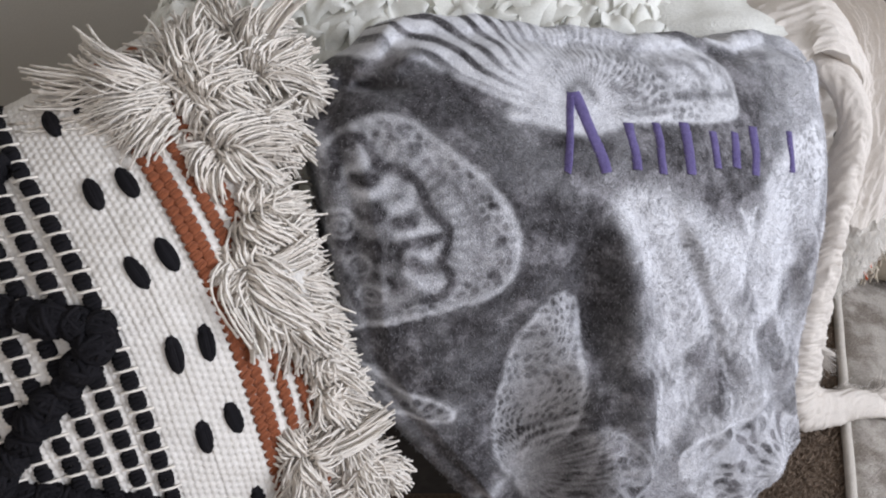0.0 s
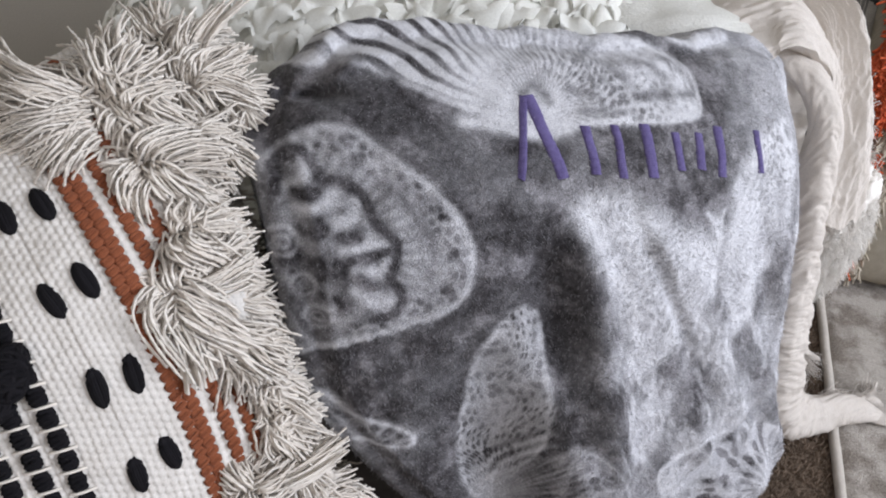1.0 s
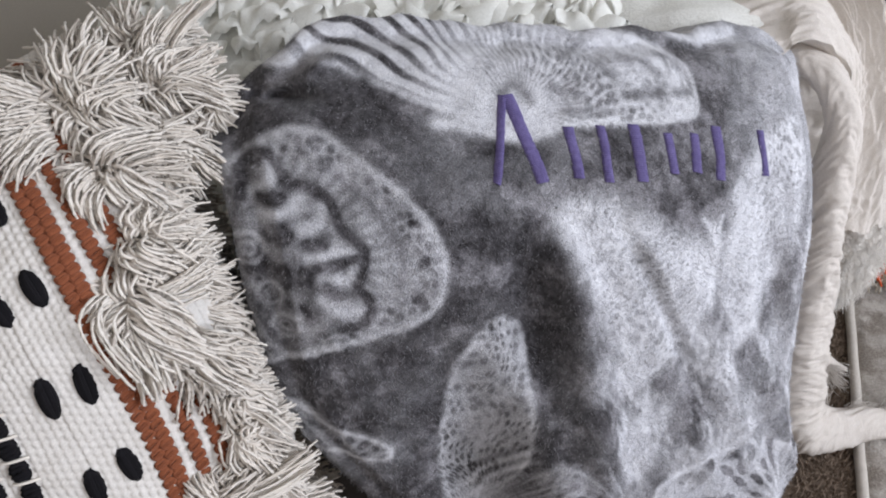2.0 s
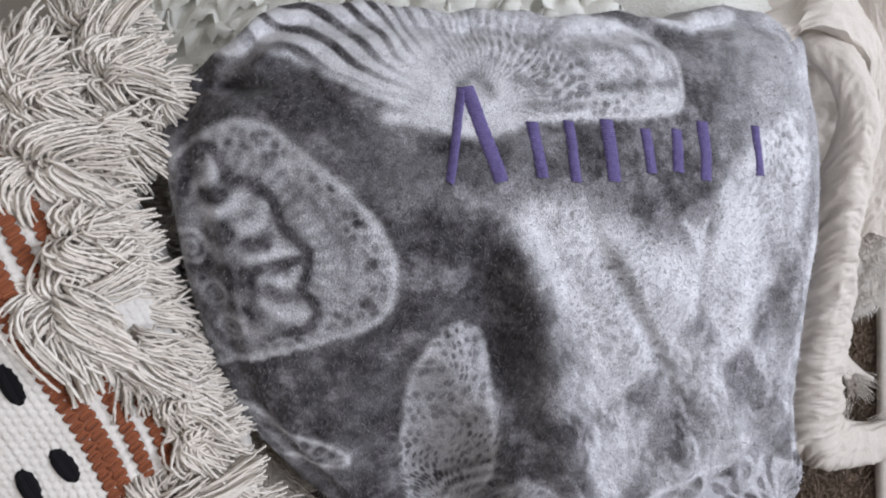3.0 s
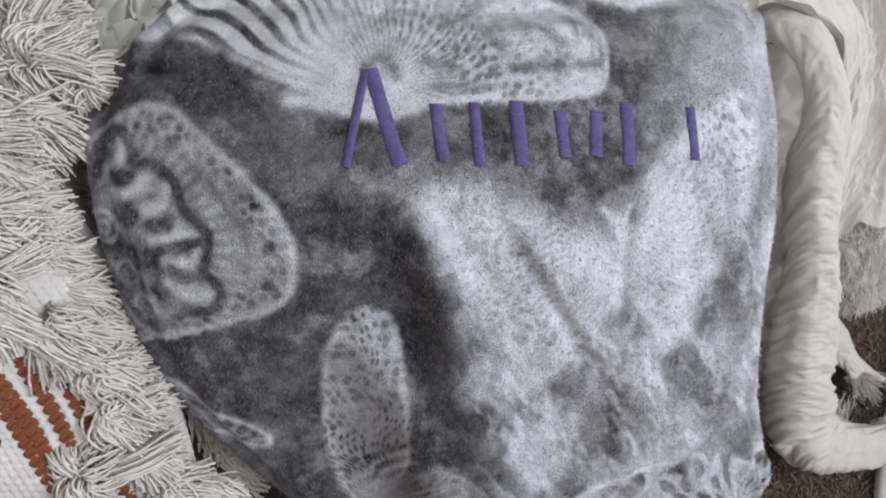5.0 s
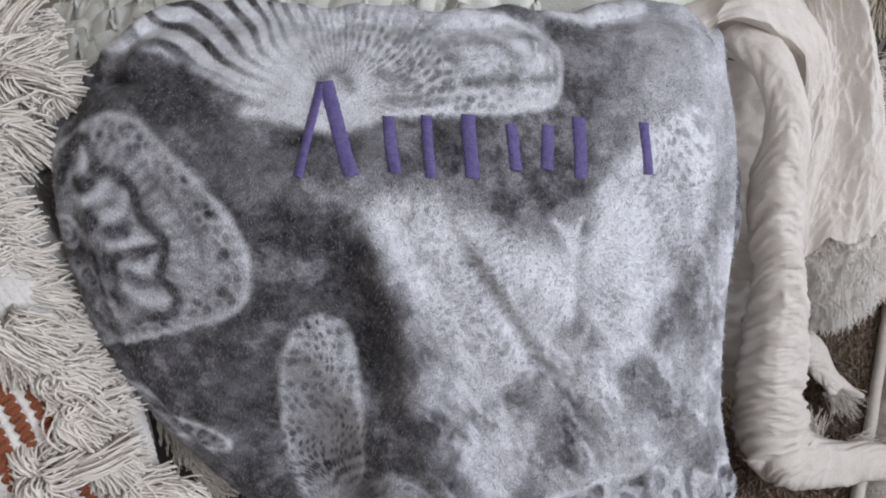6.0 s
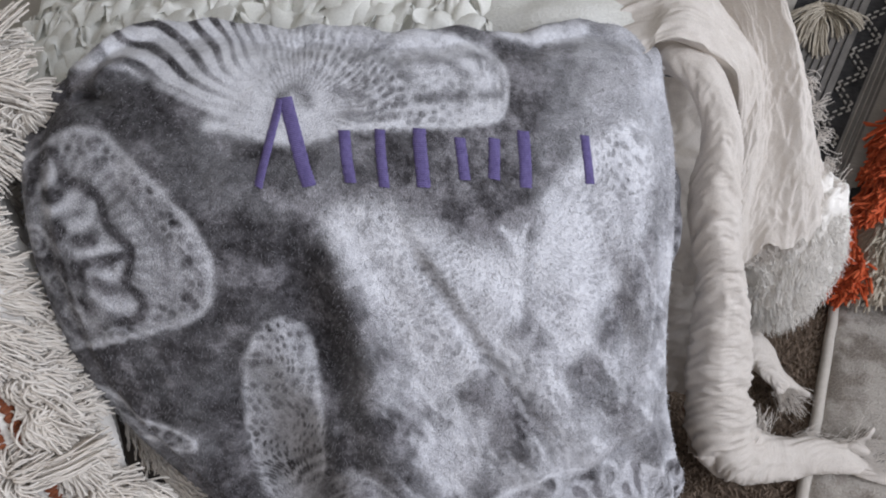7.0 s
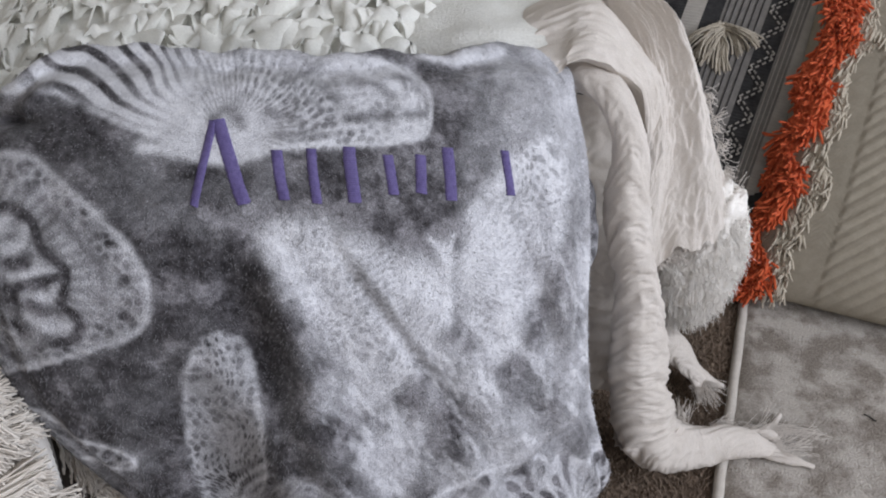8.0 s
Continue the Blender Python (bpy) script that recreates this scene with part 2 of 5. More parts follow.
def pile(name, count, inside, mat, length, r, seed, z=0.0):
    """Short carpet yarns standing on the floor inside a region of the plan."""
    rs = np.random.RandomState(seed)
    xy = rs.uniform((0.3, 0.35), (1.25, 1.1), (count * 3, 2))
    xy = xy[inside(xy[:, 0], xy[:, 1])][:count]
    n = len(xy)
    k = np.linspace(0, 1, 3)[None, :, None]
    lean = rs.normal(0, 0.5, (n, 1, 2))
    base = np.concatenate([xy, np.full((n, 1), z)], 1)[:, None]
    P = base + k * length * np.concatenate([lean * k.mean(), np.ones((n, 1, 1))], -1) * rs.uniform(0.6, 1.2, (n, 1, 1))
    return tubes(name, P, np.array([r, r * 0.9, r * 0.35])[None], mat, sides=4)


# rug: its bound edge runs from EDGE_A to EDGE_B
EDGE_A, EDGE_D = np.array([0.690, 0.57]), unit([0.139, 0.393])
EDGE_N = np.array([EDGE_D[1], -EDGE_D[0]])


def across_rug(x, y):
    return (x - EDGE_A[0]) * EDGE_N[0] + (y - EDGE_A[1]) * EDGE_N[1]


rug = empty("rug", "distressed grey-beige low-pile rug with a pale bound edge", "rug")
g1, g2 = np.meshgrid(np.linspace(-1.6, 1.1, 170), np.linspace(0.0, 1.5, 110), indexing="ij")
rx = EDGE_A[0] + EDGE_D[0] * g1 + EDGE_N[0] * g2
ry = EDGE_A[1] + EDGE_D[1] * g1 + EDGE_N[1] * g2
rz = 0.0015 * lattice((rx, ry), 40, 3) - 0.012 * (g2 < 1e-6)
sheet("woven_top", np.stack([np.minimum(rx, X1 - 0.02), np.minimum(ry, Y1 - 0.02), rz], -1), RUG, rug)
line = np.stack([EDGE_A[0] + EDGE_D[0] * np.linspace(-1.6, 1.1, 80), EDGE_A[1] + EDGE_D[1] * np.linspace(-1.6, 1.1, 80), np.full(80, -0.003)], -1)
tubes("binding", line[None] + 0.0006 * np.random.RandomState(5).normal(size=(1, 80, 3)), 0.0085, RUG_EDGE, rug, "pale stitched rug binding", sides=10)
tagged(pile("carpet_pile", 17000, lambda x, y: across_rug(x, y) < -0.008, CARPET_YARN, 0.010, 0.0013, 11, -0.013), "short brown carpet yarns", "carpet", kind="stuff")

# ---- ottoman added under the heap as support; its dark cloth stands in for the shaded gap ----
bm = bmesh.new()
bmesh.ops.create_cube(bm, size=1.0)
bmesh.ops.transform(bm, matrix=Matrix.Translation((-0.06, 0.86, 0.169)) @ Matrix.Diagonal((0.74, 0.74, 0.362, 1)), verts=bm.verts)
bmesh.ops.bevel(bm, geom=bm.edges[:], offset=0.03, segments=3, affect="EDGES")
me = bpy.data.meshes.new("ottoman")
bm.to_mesh(me)
bm.free()
me.materials.append(OTTOMAN)
tagged(new("ottoman", me), "assumed dark ottoman added beneath the cushions and blanket", "ottoman")

# ---- folded plush blanket ----
BC = np.array([0.17345, 0.50359, 0.61195])
BU, BV, BN = np.array([0.938297, 0.34583, 0]), np.array([-0.163519, 0.443655, 0.881154]), np.array([0.304729, -0.826784, 0.47283])

LEFT_EDGE = [(-0.62, -0.04), (-0.48, -0.07), (-0.38, -0.115), (-0.291, -0.172), (-0.20, -0.226), (-0.121, -0.258), (-0.046, -0.264), (0.06, -0.258), (0.15, -0.240), (0.22, -0.20)]
RIGHT_EDGE = [(-0.62, 0.16), (-0.52, 0.18), (-0.48, 0.225), (-0.43, 0.292), (-0.38, 0.290), (-0.298, 0.286), (-0.22, 0.290), (-0.10, 0.310), (0.0, 0.329), (0.085, 0.329), (0.16, 0.322)]
TOP_EDGE = [(-0.29, 0.12), (-0.255, 0.145), (-0.215, 0.166), (-0.18, 0.180), (-0.16, 0.190), (-0.136, 0.195), (-0.05, 0.173), (0.044, 0.150), (0.12, 0.134), (0.148, 0.130), (0.206, 0.116), (0.255, 0.119), (0.295, 0.108), (0.328, 0.076), (0.345, 0.03)]


def curve_of(pairs):
    p = spline(pairs, 200)
    return lambda x: np.interp(x, p[:, 0], p[:, 1])


uL, uR, vT = curve_of(LEFT_EDGE), curve_of(RIGHT_EDGE), curve_of(TOP_EDGE)


def face_height(u, v):
    w = np.maximum(v, -0.12)
    h = 0.025 - 0.048 * u - 0.085 * w - 0.673 * u * u - 0.409 * u * w - 1.17 * w * w + np.minimum(v + 0.12, 0) * 0.15
    return np.maximum(h, -0.075)


def folds(u, v):
    """Creases, gathers and soft waves of the plush."""
    d = (u - 0.059) * 0.94 + (v + 0.012) * 0.34
    crease = (0.0062 * smooth(-0.013, 0.0, d) * smooth(0.075, 0.0, d) - 0.003 * np.exp(-((d + 0.016) / 0.006) ** 2)) * smooth(-0.26, -0.12, v) * smooth(0.02, -0.05, v)
    ridge = 0.017 * np.exp(-((u + 0.012 + 0.05 * (v + 0.06)) / 0.020) ** 2) * smooth(0.02, -0.04, v) * smooth(-0.40, -0.28, v)
    hollow = -0.019 * np.exp(-((u + 0.048 + 0.05 * (v + 0.06)) / 0.022) ** 2) * smooth(0.03, -0.05, v) * smooth(-0.38, -0.20, v)
    gather = -0.046 * np.exp(-((u + 0.212) / 0.027) ** 2 - ((v - 0.161 + 0.25 * (u + 0.212)) / 0.006) ** 2)
    lip = 0.026 * np.exp(-((u + 0.192) / 0.045) ** 2 - ((v - 0.180) / 0.010) ** 2)
    lower = 0.018 * np.exp(-((v + 0.42 - 0.22 * (u - 0.2)) / 0.055) ** 2) * smooth(0.08, 0.2, u)
    seam = -0.010 * np.exp(-((v + 0.335 - 0.28 * (u - 0.2)) / 0.010) ** 2) * smooth(0.08, 0.14, u)
    pull = 0.0035 * np.sin((u + 0.35 * v) * 95) * smooth(-0.05, -0.2, v) * smooth(0.02, 0.15, u)
    soft = 0.005 * lattice((u, v), 14, 21) + 0.0022 * lattice((u, v), 45, 22)
    return crease + ridge + hollow + gather + lip + lower + seam + pull + soft


# camera position midway along the path
MID_CAMERA = np.array([0.2367, 0.0997, 0.9922])


def fit_depth(P, u, v):
    """Moves the blanket along rays from the mid-path camera to fit its view: the top goes back, one lower fold comes
    forward and the cloth beside it goes back.
    """
    y = np.maximum(v, -0.36)
    f = -0.010 + 0.0073 * u - 0.0174 * y + 0.0498 * u * u + 0.3083 * u * y + 0.1842 * y * y + 0.6629 * np.maximum(v - 0.06, 0)
    f = f + 0.0639 * smooth(-0.05, -0.17, v) * np.exp(-((u + 0.125) / 0.042) ** 2) - 0.0989 * smooth(-0.10, -0.23, v) * np.exp(-((u + 0.040) / 0.045) ** 2)
    f = f + 0.0396 * np.exp(-((u - 0.222) / 0.03) ** 2) * smooth(-0.02, -0.1, v) * smooth(-0.27, -0.17, v) - 0.0213 * np.exp(-((u - 0.275) / 0.04) ** 2 - ((v - 0.05) / 0.05) ** 2)
    f = f + 0.0523 * np.exp(-((u + 0.245) / 0.03) ** 2 - ((v - 0.15) / 0.022) ** 2) - 0.011 * np.exp(-((u - 0.15) / 0.035) ** 2 - ((v + 0.065) / 0.04) ** 2)
    f = f - 0.025 * smooth(-0.12, -0.15, v) * np.exp(-((u - 0.15) / 0.035) ** 2 - ((v + 0.24) / 0.05) ** 2)
    return MID_CAMERA + (P - MID_CAMERA) * (1 + f)[..., None]


def loop_distance(u, v, pts, count=90):
    """Signed distance (inside positive) to a smooth closed loop through a few points."""
    p = np.asarray(pts, float)
    t = np.linspace(0, 1, max(3, count // len(p)), endpoint=False)[:, None]
    q = []
    for i in range(len(p)):
        a0, a1, a2, a3 = p[i - 1], p[i], p[(i + 1) % len(p)], p[(i + 2) % len(p)]
        q.append(0.5 * (2 * a1 + (a2 - a0) * t + (2 * a0 - 5 * a1 + 4 * a2 - a3) * t * t + (3 * a1 - a0 - 3 * a2 + a3) * t ** 3))
    q = np.vstack(q + [p[:1]])
    best, turn = np.full(u.shape, 1e9, np.float32), np.zeros(u.shape, bool)
    for (x0, y0), (x1, y1) in zip(q[:-1], q[1:]):
        ex, ey = x1 - x0, y1 - y0
        t = np.clip(((u - x0) * ex + (v - y0) * ey) / (ex * ex + ey * ey + 1e-12), 0, 1)
        best = np.minimum(best, (u - x0 - t * ex) ** 2 + (v - y0 - t * ey) ** 2)
        cross = (y0 > v) != (y1 > v)
        turn ^= cross & (u < (x1 - x0) * (v - y0) / (y1 - y0 + 1e-12) + x0)
    return np.sqrt(best) * np.where(turn, 1, -1)


def cells(x, y, seed):
    """Distances to the nearest and second nearest of jittered dots, one a unit cell."""
    r = np.random.RandomState(seed).uniform(0.15, 0.85, (64, 64, 2))
    xi, yi = np.floor(x).astype(int), np.floor(y).astype(int)
    d1, d2 = np.full(x.shape, 9.0), np.full(x.shape, 9.0)
    for a in (-1, 0, 1):
        for b in (-1, 0, 1):
            o = r[(xi + a) % 64, (yi + b) % 64]
            d = np.hypot(xi + a + o[..., 0] - x, yi + b + o[..., 1] - y)
            d2 = np.minimum(d2, np.maximum(d, d1))
            d1 = np.minimum(d1, d)
    return d1, d2


def wing(out, u, v, loop, root, rays, spot, fill=0.78, soft=0.004, seed=1, spots=0.8, rim=0.25, ray_depth=0.3, net=0.0):
    """One printed butterfly wing: pale, with rays from its root, dark cell spots and a bright rim."""
    d = loop_distance(u, v, loop)
    ru, rv = u - root[0], v - root[1]
    rad, ang = np.hypot(ru, rv), np.arctan2(rv, ru)
    wob = ang + 0.12 * lattice((u, v), 30, seed + 7)
    d1, d2 = cells(rad / spot * 0.75, wob * rays / 2.2, seed)
    dots = smooth(0.42, 0.20, d1 + 0.16 * lattice((u, v), 120, seed + 3)) * smooth(0.02, 0.05, rad) * (0.55 + 0.45 * lattice((u, v), 35, seed + 5))
    streak = (0.5 + 0.5 * np.sin(wob * rays * 2.0)) * smooth(0.0, 0.03, rad) * smooth(0.16, 0.05, rad)
    m = fill - spots * np.clip(dots, 0, 1) - ray_depth * streak + rim * np.exp(-((d - 0.004) / 0.003) ** 2) + 0.18 * np.exp(-(rad / 0.035) ** 2)
    m += 0.10 * lattice((u, v), 60, seed + 11) + net * (smooth(0.30, 0.05, d2 - d1) - 0.45)
    a = smooth(-soft, soft, d + 0.002 * lattice((u, v), 150, seed + 2))
    return out * (1 - a) + np.clip(m, 0, 1) * a


def stroke(out, u, v, pts, width, value, soft=1.0):
    q = spline(pts, 40)
    best = np.full(u.shape, 1e9)
    for (x0, y0), (x1, y1) in zip(q[:-1], q[1:]):
        ex, ey = x1 - x0, y1 - y0
        t = np.clip(((u - x0) * ex + (v - y0) * ey) / (ex * ex + ey * ey + 1e-12), 0, 1)
        best = np.minimum(best, (u - x0 - t * ex) ** 2 + (v - y0 - t * ey) ** 2)
    a = np.exp(-best / (width * width))
    return out * (1 - a * soft) + value * a * soft


def print_and_shade(u, v):
    p = 0.02 + 0.10 * lattice((u, v), 22, 31) + 0.10 * lattice((u, v), 60, 32)
    # paler lower right: light from the right put into the print share
    p += 0.50 * smooth(-0.04, -0.16, v) * smooth(-0.04, 0.03, u) * (0.6 + 0.8 * lattice((u, v), 26, 33))
    p += 0.28 * smooth(0.28, 0.32, u)
    p += 0.12 * smooth(-0.08, -0.16, v) * smooth(-0.15, -0.20, u) * (0.7 + 0.8 * lattice((u, v), 30, 37))
    # pale streaks that stand in for highlights on the brushed nap
    brushed = np.clip(0.7 * lattice(((u + 0.35 * v) * 85, v * 24), 1, 34) + 0.8 * lattice(((u + 0.3 * v) * 210, v * 80), 1, 35), 0, 1)
    p += 0.34 * brushed * smooth(-0.03, 0.01, u) * smooth(-0.06, -0.14, v) * smooth(-0.36, -0.28, v)
    p += 0.20 * smooth(0.17, 0.22, u) * smooth(-0.06, 0.05, v) + 0.20 * smooth(0.20, 0.26, u)
    # butterfly along the top: a streaked left wing, a laced right wing
    fan = [(-0.02, 0.086), (-0.062, 0.098), (-0.080, 0.113), (-0.105, 0.133), (-0.134, 0.155), (-0.171, 0.178), (-0.20, 0.178), (-0.215, 0.21), (-0.15, 0.24), (-0.03, 0.23), (0.0, 0.16)]
    ru, rv = u + 0.022, v - 0.088
    ang, rad = np.arctan2(rv, ru), np.hypot(ru, rv)
    d = loop_distance(u, v, fan)
    bars = 0.5 + 0.5 * np.sin((ang + 0.05 * lattice((u, v), 40, 41)) * 52)
    val = 0.96 - 1.0 * smooth(0.45, 0.80, bars) * smooth(0.05, 0.115, rad + 0.02 * lattice((u, v), 50, 43)) * smooth(2.66, 2.5, ang)
    a = smooth(-0.004, 0.004, d + 0.002 * lattice((u, v), 140, 42))
    p = p * (1 - a) + val * a
    p = wing(p, u, v, [(-0.03, 0.088), (-0.002, 0.084), (0.042, 0.076), (0.079, 0.069), (0.123, 0.061), (0.151, 0.060), (0.161, 0.077), (0.162, 0.105), (0.146, 0.131), (0.11, 0.150), (0.05, 0.175), (-0.02, 0.19), (-0.045, 0.14)],
             (-0.022, 0.10), 30, 0.0075, 0.86, seed=51, spots=0.45, net=0.10)
    for pts, wd, val in (([(0.092, 0.127), (0.116, 0.120), (0.129, 0.106)], 0.0055, 0.16), ([(0.086, 0.096), (0.106, 0.093), (0.124, 0.089)], 0.0058, 0.14), ([(0.140, 0.086), (0.150, 0.084), (0.159, 0.082)], 0.0050, 0.20),
                         ([(0.134, 0.123), (0.150, 0.117), (0.159, 0.103)], 0.0032, 0.16), ([(0.018, 0.097), (0.036, 0.092), (0.056, 0.087)], 0.0045, 0.22), ([(0.014, 0.117), (0.030, 0.110), (0.042, 0.103)], 0.0040, 0.25),
                         ([(0.034, 0.138), (0.052, 0.143), (0.069, 0.147)], 0.0034, 0.30), ([(0.062, 0.131), (0.071, 0.122), (0.077, 0.113)], 0.0040, 0.28), ([(0.048, 0.124), (0.056, 0.117), (0.062, 0.108)], 0.0028, 0.30)):
        p = stroke(p, u, v, pts, wd, val + 0.10 * lattice((u, v), 130, 57), 0.78)
    p = stroke(p, u, v, [(0.105, 0.134), (0.138, 0.110), (0.146, 0.094)], 0.0042, 0.95, 0.7)
    p = stroke(p, u, v, [(0.13, 0.066), (0.153, 0.062), (0.164, 0.080), (0.165, 0.105), (0.150, 0.128)], 0.0028, 0.95, 0.8)
    p = wing(p, u, v, [(0.165, 0.139), (0.202, 0.137), (0.252, 0.131), (0.265, 0.119), (0.247, 0.113), (0.199, 0.121)], (0.21, 0.20), 20, 0.008, 0.90, seed=53, spots=0.15, rim=0.0, ray_depth=0.0)
    p = stroke(p, u, v, [(-0.093, 0.112), (-0.062, 0.100), (-0.03, 0.086), (0.0, 0.084)], 0.006, 0.92)
    p = stroke(p, u, v, [(-0.03, 0.123), (-0.018, 0.126), (-0.008, 0.112)], 0.005, 0.18, 0.8)
    # broad rounded wing: rim with spots, ray band, wavy dark line, scrolls
    loop = [(-0.38, 0.08), (-0.29, 0.110), (-0.245, 0.125), (-0.22, 0.134), (-0.197, 0.134), (-0.178, 0.123), (-0.162, 0.100), (-0.146, 0.080), (-0.131, 0.055), (-0.120, 0.030), (-0.116, 0.007), (-0.121, -0.021), (-0.135, -0.043), (-0.160, -0.051), (-0.219, -0.056), (-0.25, -0.059), (-0.30, -0.062), (-0.38, -0.03)]
    d = loop_distance(u, v, loop)
    a = smooth(-0.003, 0.003, d + 0.0015 * lattice((u, v), 150, 64))
    val = 0.60 + 0.08 * lattice((u, v), 70, 61) + 0.24 * np.exp(-((d - 0.004) / 0.0036) ** 2)
    d1, d2 = cells(u / 0.0105, v / 0.0105, 62)
    edge = smooth(0.004, 0.010, d) * smooth(0.030, 0.022, d)
    val -= (0.22 * smooth(0.46, 0.18, d1) - 0.10 * smooth(0.25, 0.05, d2 - d1)) * edge
    for k, (cx, cy) in enumerate([(-0.190, 0.121), (-0.170, 0.100), (-0.163, 0.079), (-0.152, 0.070), (-0.138, 0.041), (-0.135, 0.007), (-0.146, -0.026), (-0.205, 0.115), (-0.147, 0.048), (-0.131, -0.013)]):
        val -= (0.55 if k in (5, 6) else 0.32) * np.exp(-(np.hypot((u - cx) * 1.3, v - cy) / (0.0060 if k in (5, 6) else 0.0042)) ** 2)
    band = [(-0.200, 0.098), (-0.190, 0.098), (-0.179, 0.080), (-0.169, 0.067), (-0.159, 0.041), (-0.153, 0.024), (-0.154, 0.004), (-0.161, -0.009)]
    val = stroke(val, u, v, band, 0.0042, 0.20, 0.55)
    # inside the wavy line: mottled grey, three open tulips with dark hearts, scrolls along the fold
    inside = loop_distance(u, v, [(-0.257, 0.109), (-0.244, 0.118), (-0.232, 0.119), (-0.226, 0.106), (-0.222, 0.093), (-0.209, 0.086), (-0.200, 0.077), (-0.196, 0.063), (-0.196, 0.051), (-0.187, 0.037), (-0.181, 0.025), (-0.186, 0.011), (-0.193, -0.003), (-0.187, -0.013), (-0.186, -0.026), (-0.197, -0.036), (-0.212, -0.036), (-0.237, -0.044), (-0.266, -0.053), (-0.279, -0.016), (-0.287, 0.030), (-0.278, 0.065), (-0.267, 0.093)], 120)
    ray = 0.5 + 0.5 * np.sin(np.arctan2(v - 0.03, u + 0.27) * 60)
    val += 0.20 * (ray - 0.5) * smooth(-0.003, -0.007, inside) * smooth(-0.026, -0.018, inside)
    within = smooth(-0.002, 0.002, inside)
    val = val * (1 - within) + within * (0.42 + 0.22 * lattice((u, v), 75, 66) + 0.16 * lattice((u, v), 160, 67))
    for pts in ([(-0.228, 0.109), (-0.235, 0.098), (-0.251, 0.090)],
                [(-0.219, 0.078), (-0.234, 0.070), (-0.252, 0.071)],
                [(-0.203, 0.067), (-0.210, 0.055), (-0.226, 0.053)],
                [(-0.190, 0.029), (-0.206, 0.030), (-0.225, 0.030)],
                [(-0.193, 0.012), (-0.200, 0.006), (-0.219, 0.011)],
                [(-0.196, -0.023), (-0.214, -0.020), (-0.225, -0.006)]):
        val = stroke(val, u, v, pts, 0.0058, 0.98, 0.95)
    for pts in ([(-0.247, 0.086), (-0.243, 0.082), (-0.234, 0.081)],
                [(-0.225, 0.042), (-0.220, 0.039), (-0.212, 0.037)],
                [(-0.218, 0.006), (-0.214, 0.001), (-0.210, -0.006)],
                [(-0.221, 0.022), (-0.205, 0.021), (-0.190, 0.022)],
                [(-0.236, 0.053), (-0.240, 0.048), (-0.244, 0.046)],
                [(-0.251, 0.024), (-0.248, 0.020), (-0.247, 0.012)],
                [(-0.232, 0.021), (-0.228, 0.017), (-0.231, 0.010)],
                [(-0.240, -0.010), (-0.237, -0.015), (-0.237, -0.020)],
                [(-0.274, 0.028), (-0.264, 0.027), (-0.260, 0.036)],
                [(-0.254, 0.102), (-0.259, 0.096), (-0.263, 0.088)]):
        val = stroke(val, u, v, pts, 0.0046, 0.04, 0.90)
    val = stroke(val, u, v, [(-0.257, 0.109), (-0.244, 0.118), (-0.232, 0.119), (-0.226, 0.106), (-0.222, 0.093), (-0.209, 0.086), (-0.200, 0.077), (-0.196, 0.063), (-0.196, 0.051), (-0.187, 0.037), (-0.181, 0.025), (-0.186, 0.011), (-0.193, -0.003), (-0.187, -0.013), (-0.186, -0.026), (-0.197, -0.036), (-0.212, -0.036)], 0.0052, 0.03, 0.92)
    for (cx, cy), r in zip([(-0.271, 0.045), (-0.263, 0.004), (-0.257, -0.027)], (0.0150, 0.0105, 0.0115)):
        q = np.hypot(u - cx, v - cy)
        w = np.arctan2(v - cy, u - cx)
        val += 0.40 * np.exp(-((q - r * (0.85 + 0.12 * w / math.pi)) / 0.0028) ** 2) + 0.28 * np.exp(-((q - r * (0.38 + 0.10 * w / math.pi)) / 0.0024) ** 2) - 0.22 * np.exp(-((q - r * 0.62) / 0.0024) ** 2)
    # whole wing scaled dimmer: falloff of light towards the left, put into the print
    p = p * (1 - a) + np.clip(0.37 + 1.32 * (0.84 * val - 0.46), 0, 0.8) * a
    p = stroke(p, u, v, [(-0.262, 0.165), (-0.268, 0.150), (-0.270, 0.125)], 0.011, 0.55, 0.8)
    # long oval wing near the middle of the lower half
    p = wing(p, u, v, [(-0.069, -0.064), (-0.087, -0.063), (-0.107, -0.075), (-0.127, -0.104), (-0.141, -0.146), (-0.149, -0.19), (-0.151, -0.23), (-0.140, -0.262), (-0.107, -0.262), (-0.082, -0.24), (-0.068, -0.21), (-0.061, -0.16), (-0.057, -0.113), (-0.058, -0.082)],
             (-0.118, -0.275), 30, 0.0085, 0.56, seed=71, spots=0.62, rim=0.22, ray_depth=0.03, net=0.05)
    for r in (0.020, 0.034, 0.047):
        q = np.hypot(u + 0.088, v + 0.262)
        p = p + (0.20 * np.exp(-((q - r) / 0.003) ** 2) - 0.26 * np.exp(-((q - r - 0.007) / 0.0035) ** 2)) * smooth(-0.255, -0.235, v) * smooth(-0.13, -0.115, u) * smooth(-0.062, -0.07, u)
    p = wing(p, u, v, [(-0.13, -0.27), (-0.10, -0.245), (-0.05, -0.25), (0.0, -0.29), (0.02, -0.34), (-0.03, -0.37), (-0.10, -0.33)], (-0.12, -0.27), 20, 0.014, 0.36, seed=75, spots=0.4, rim=0.2, ray_depth=0.16)
    p = stroke(p, u, v, [(-0.17, -0.30), (-0.14, -0.27), (-0.12, -0.262)], 0.006, 0.62)
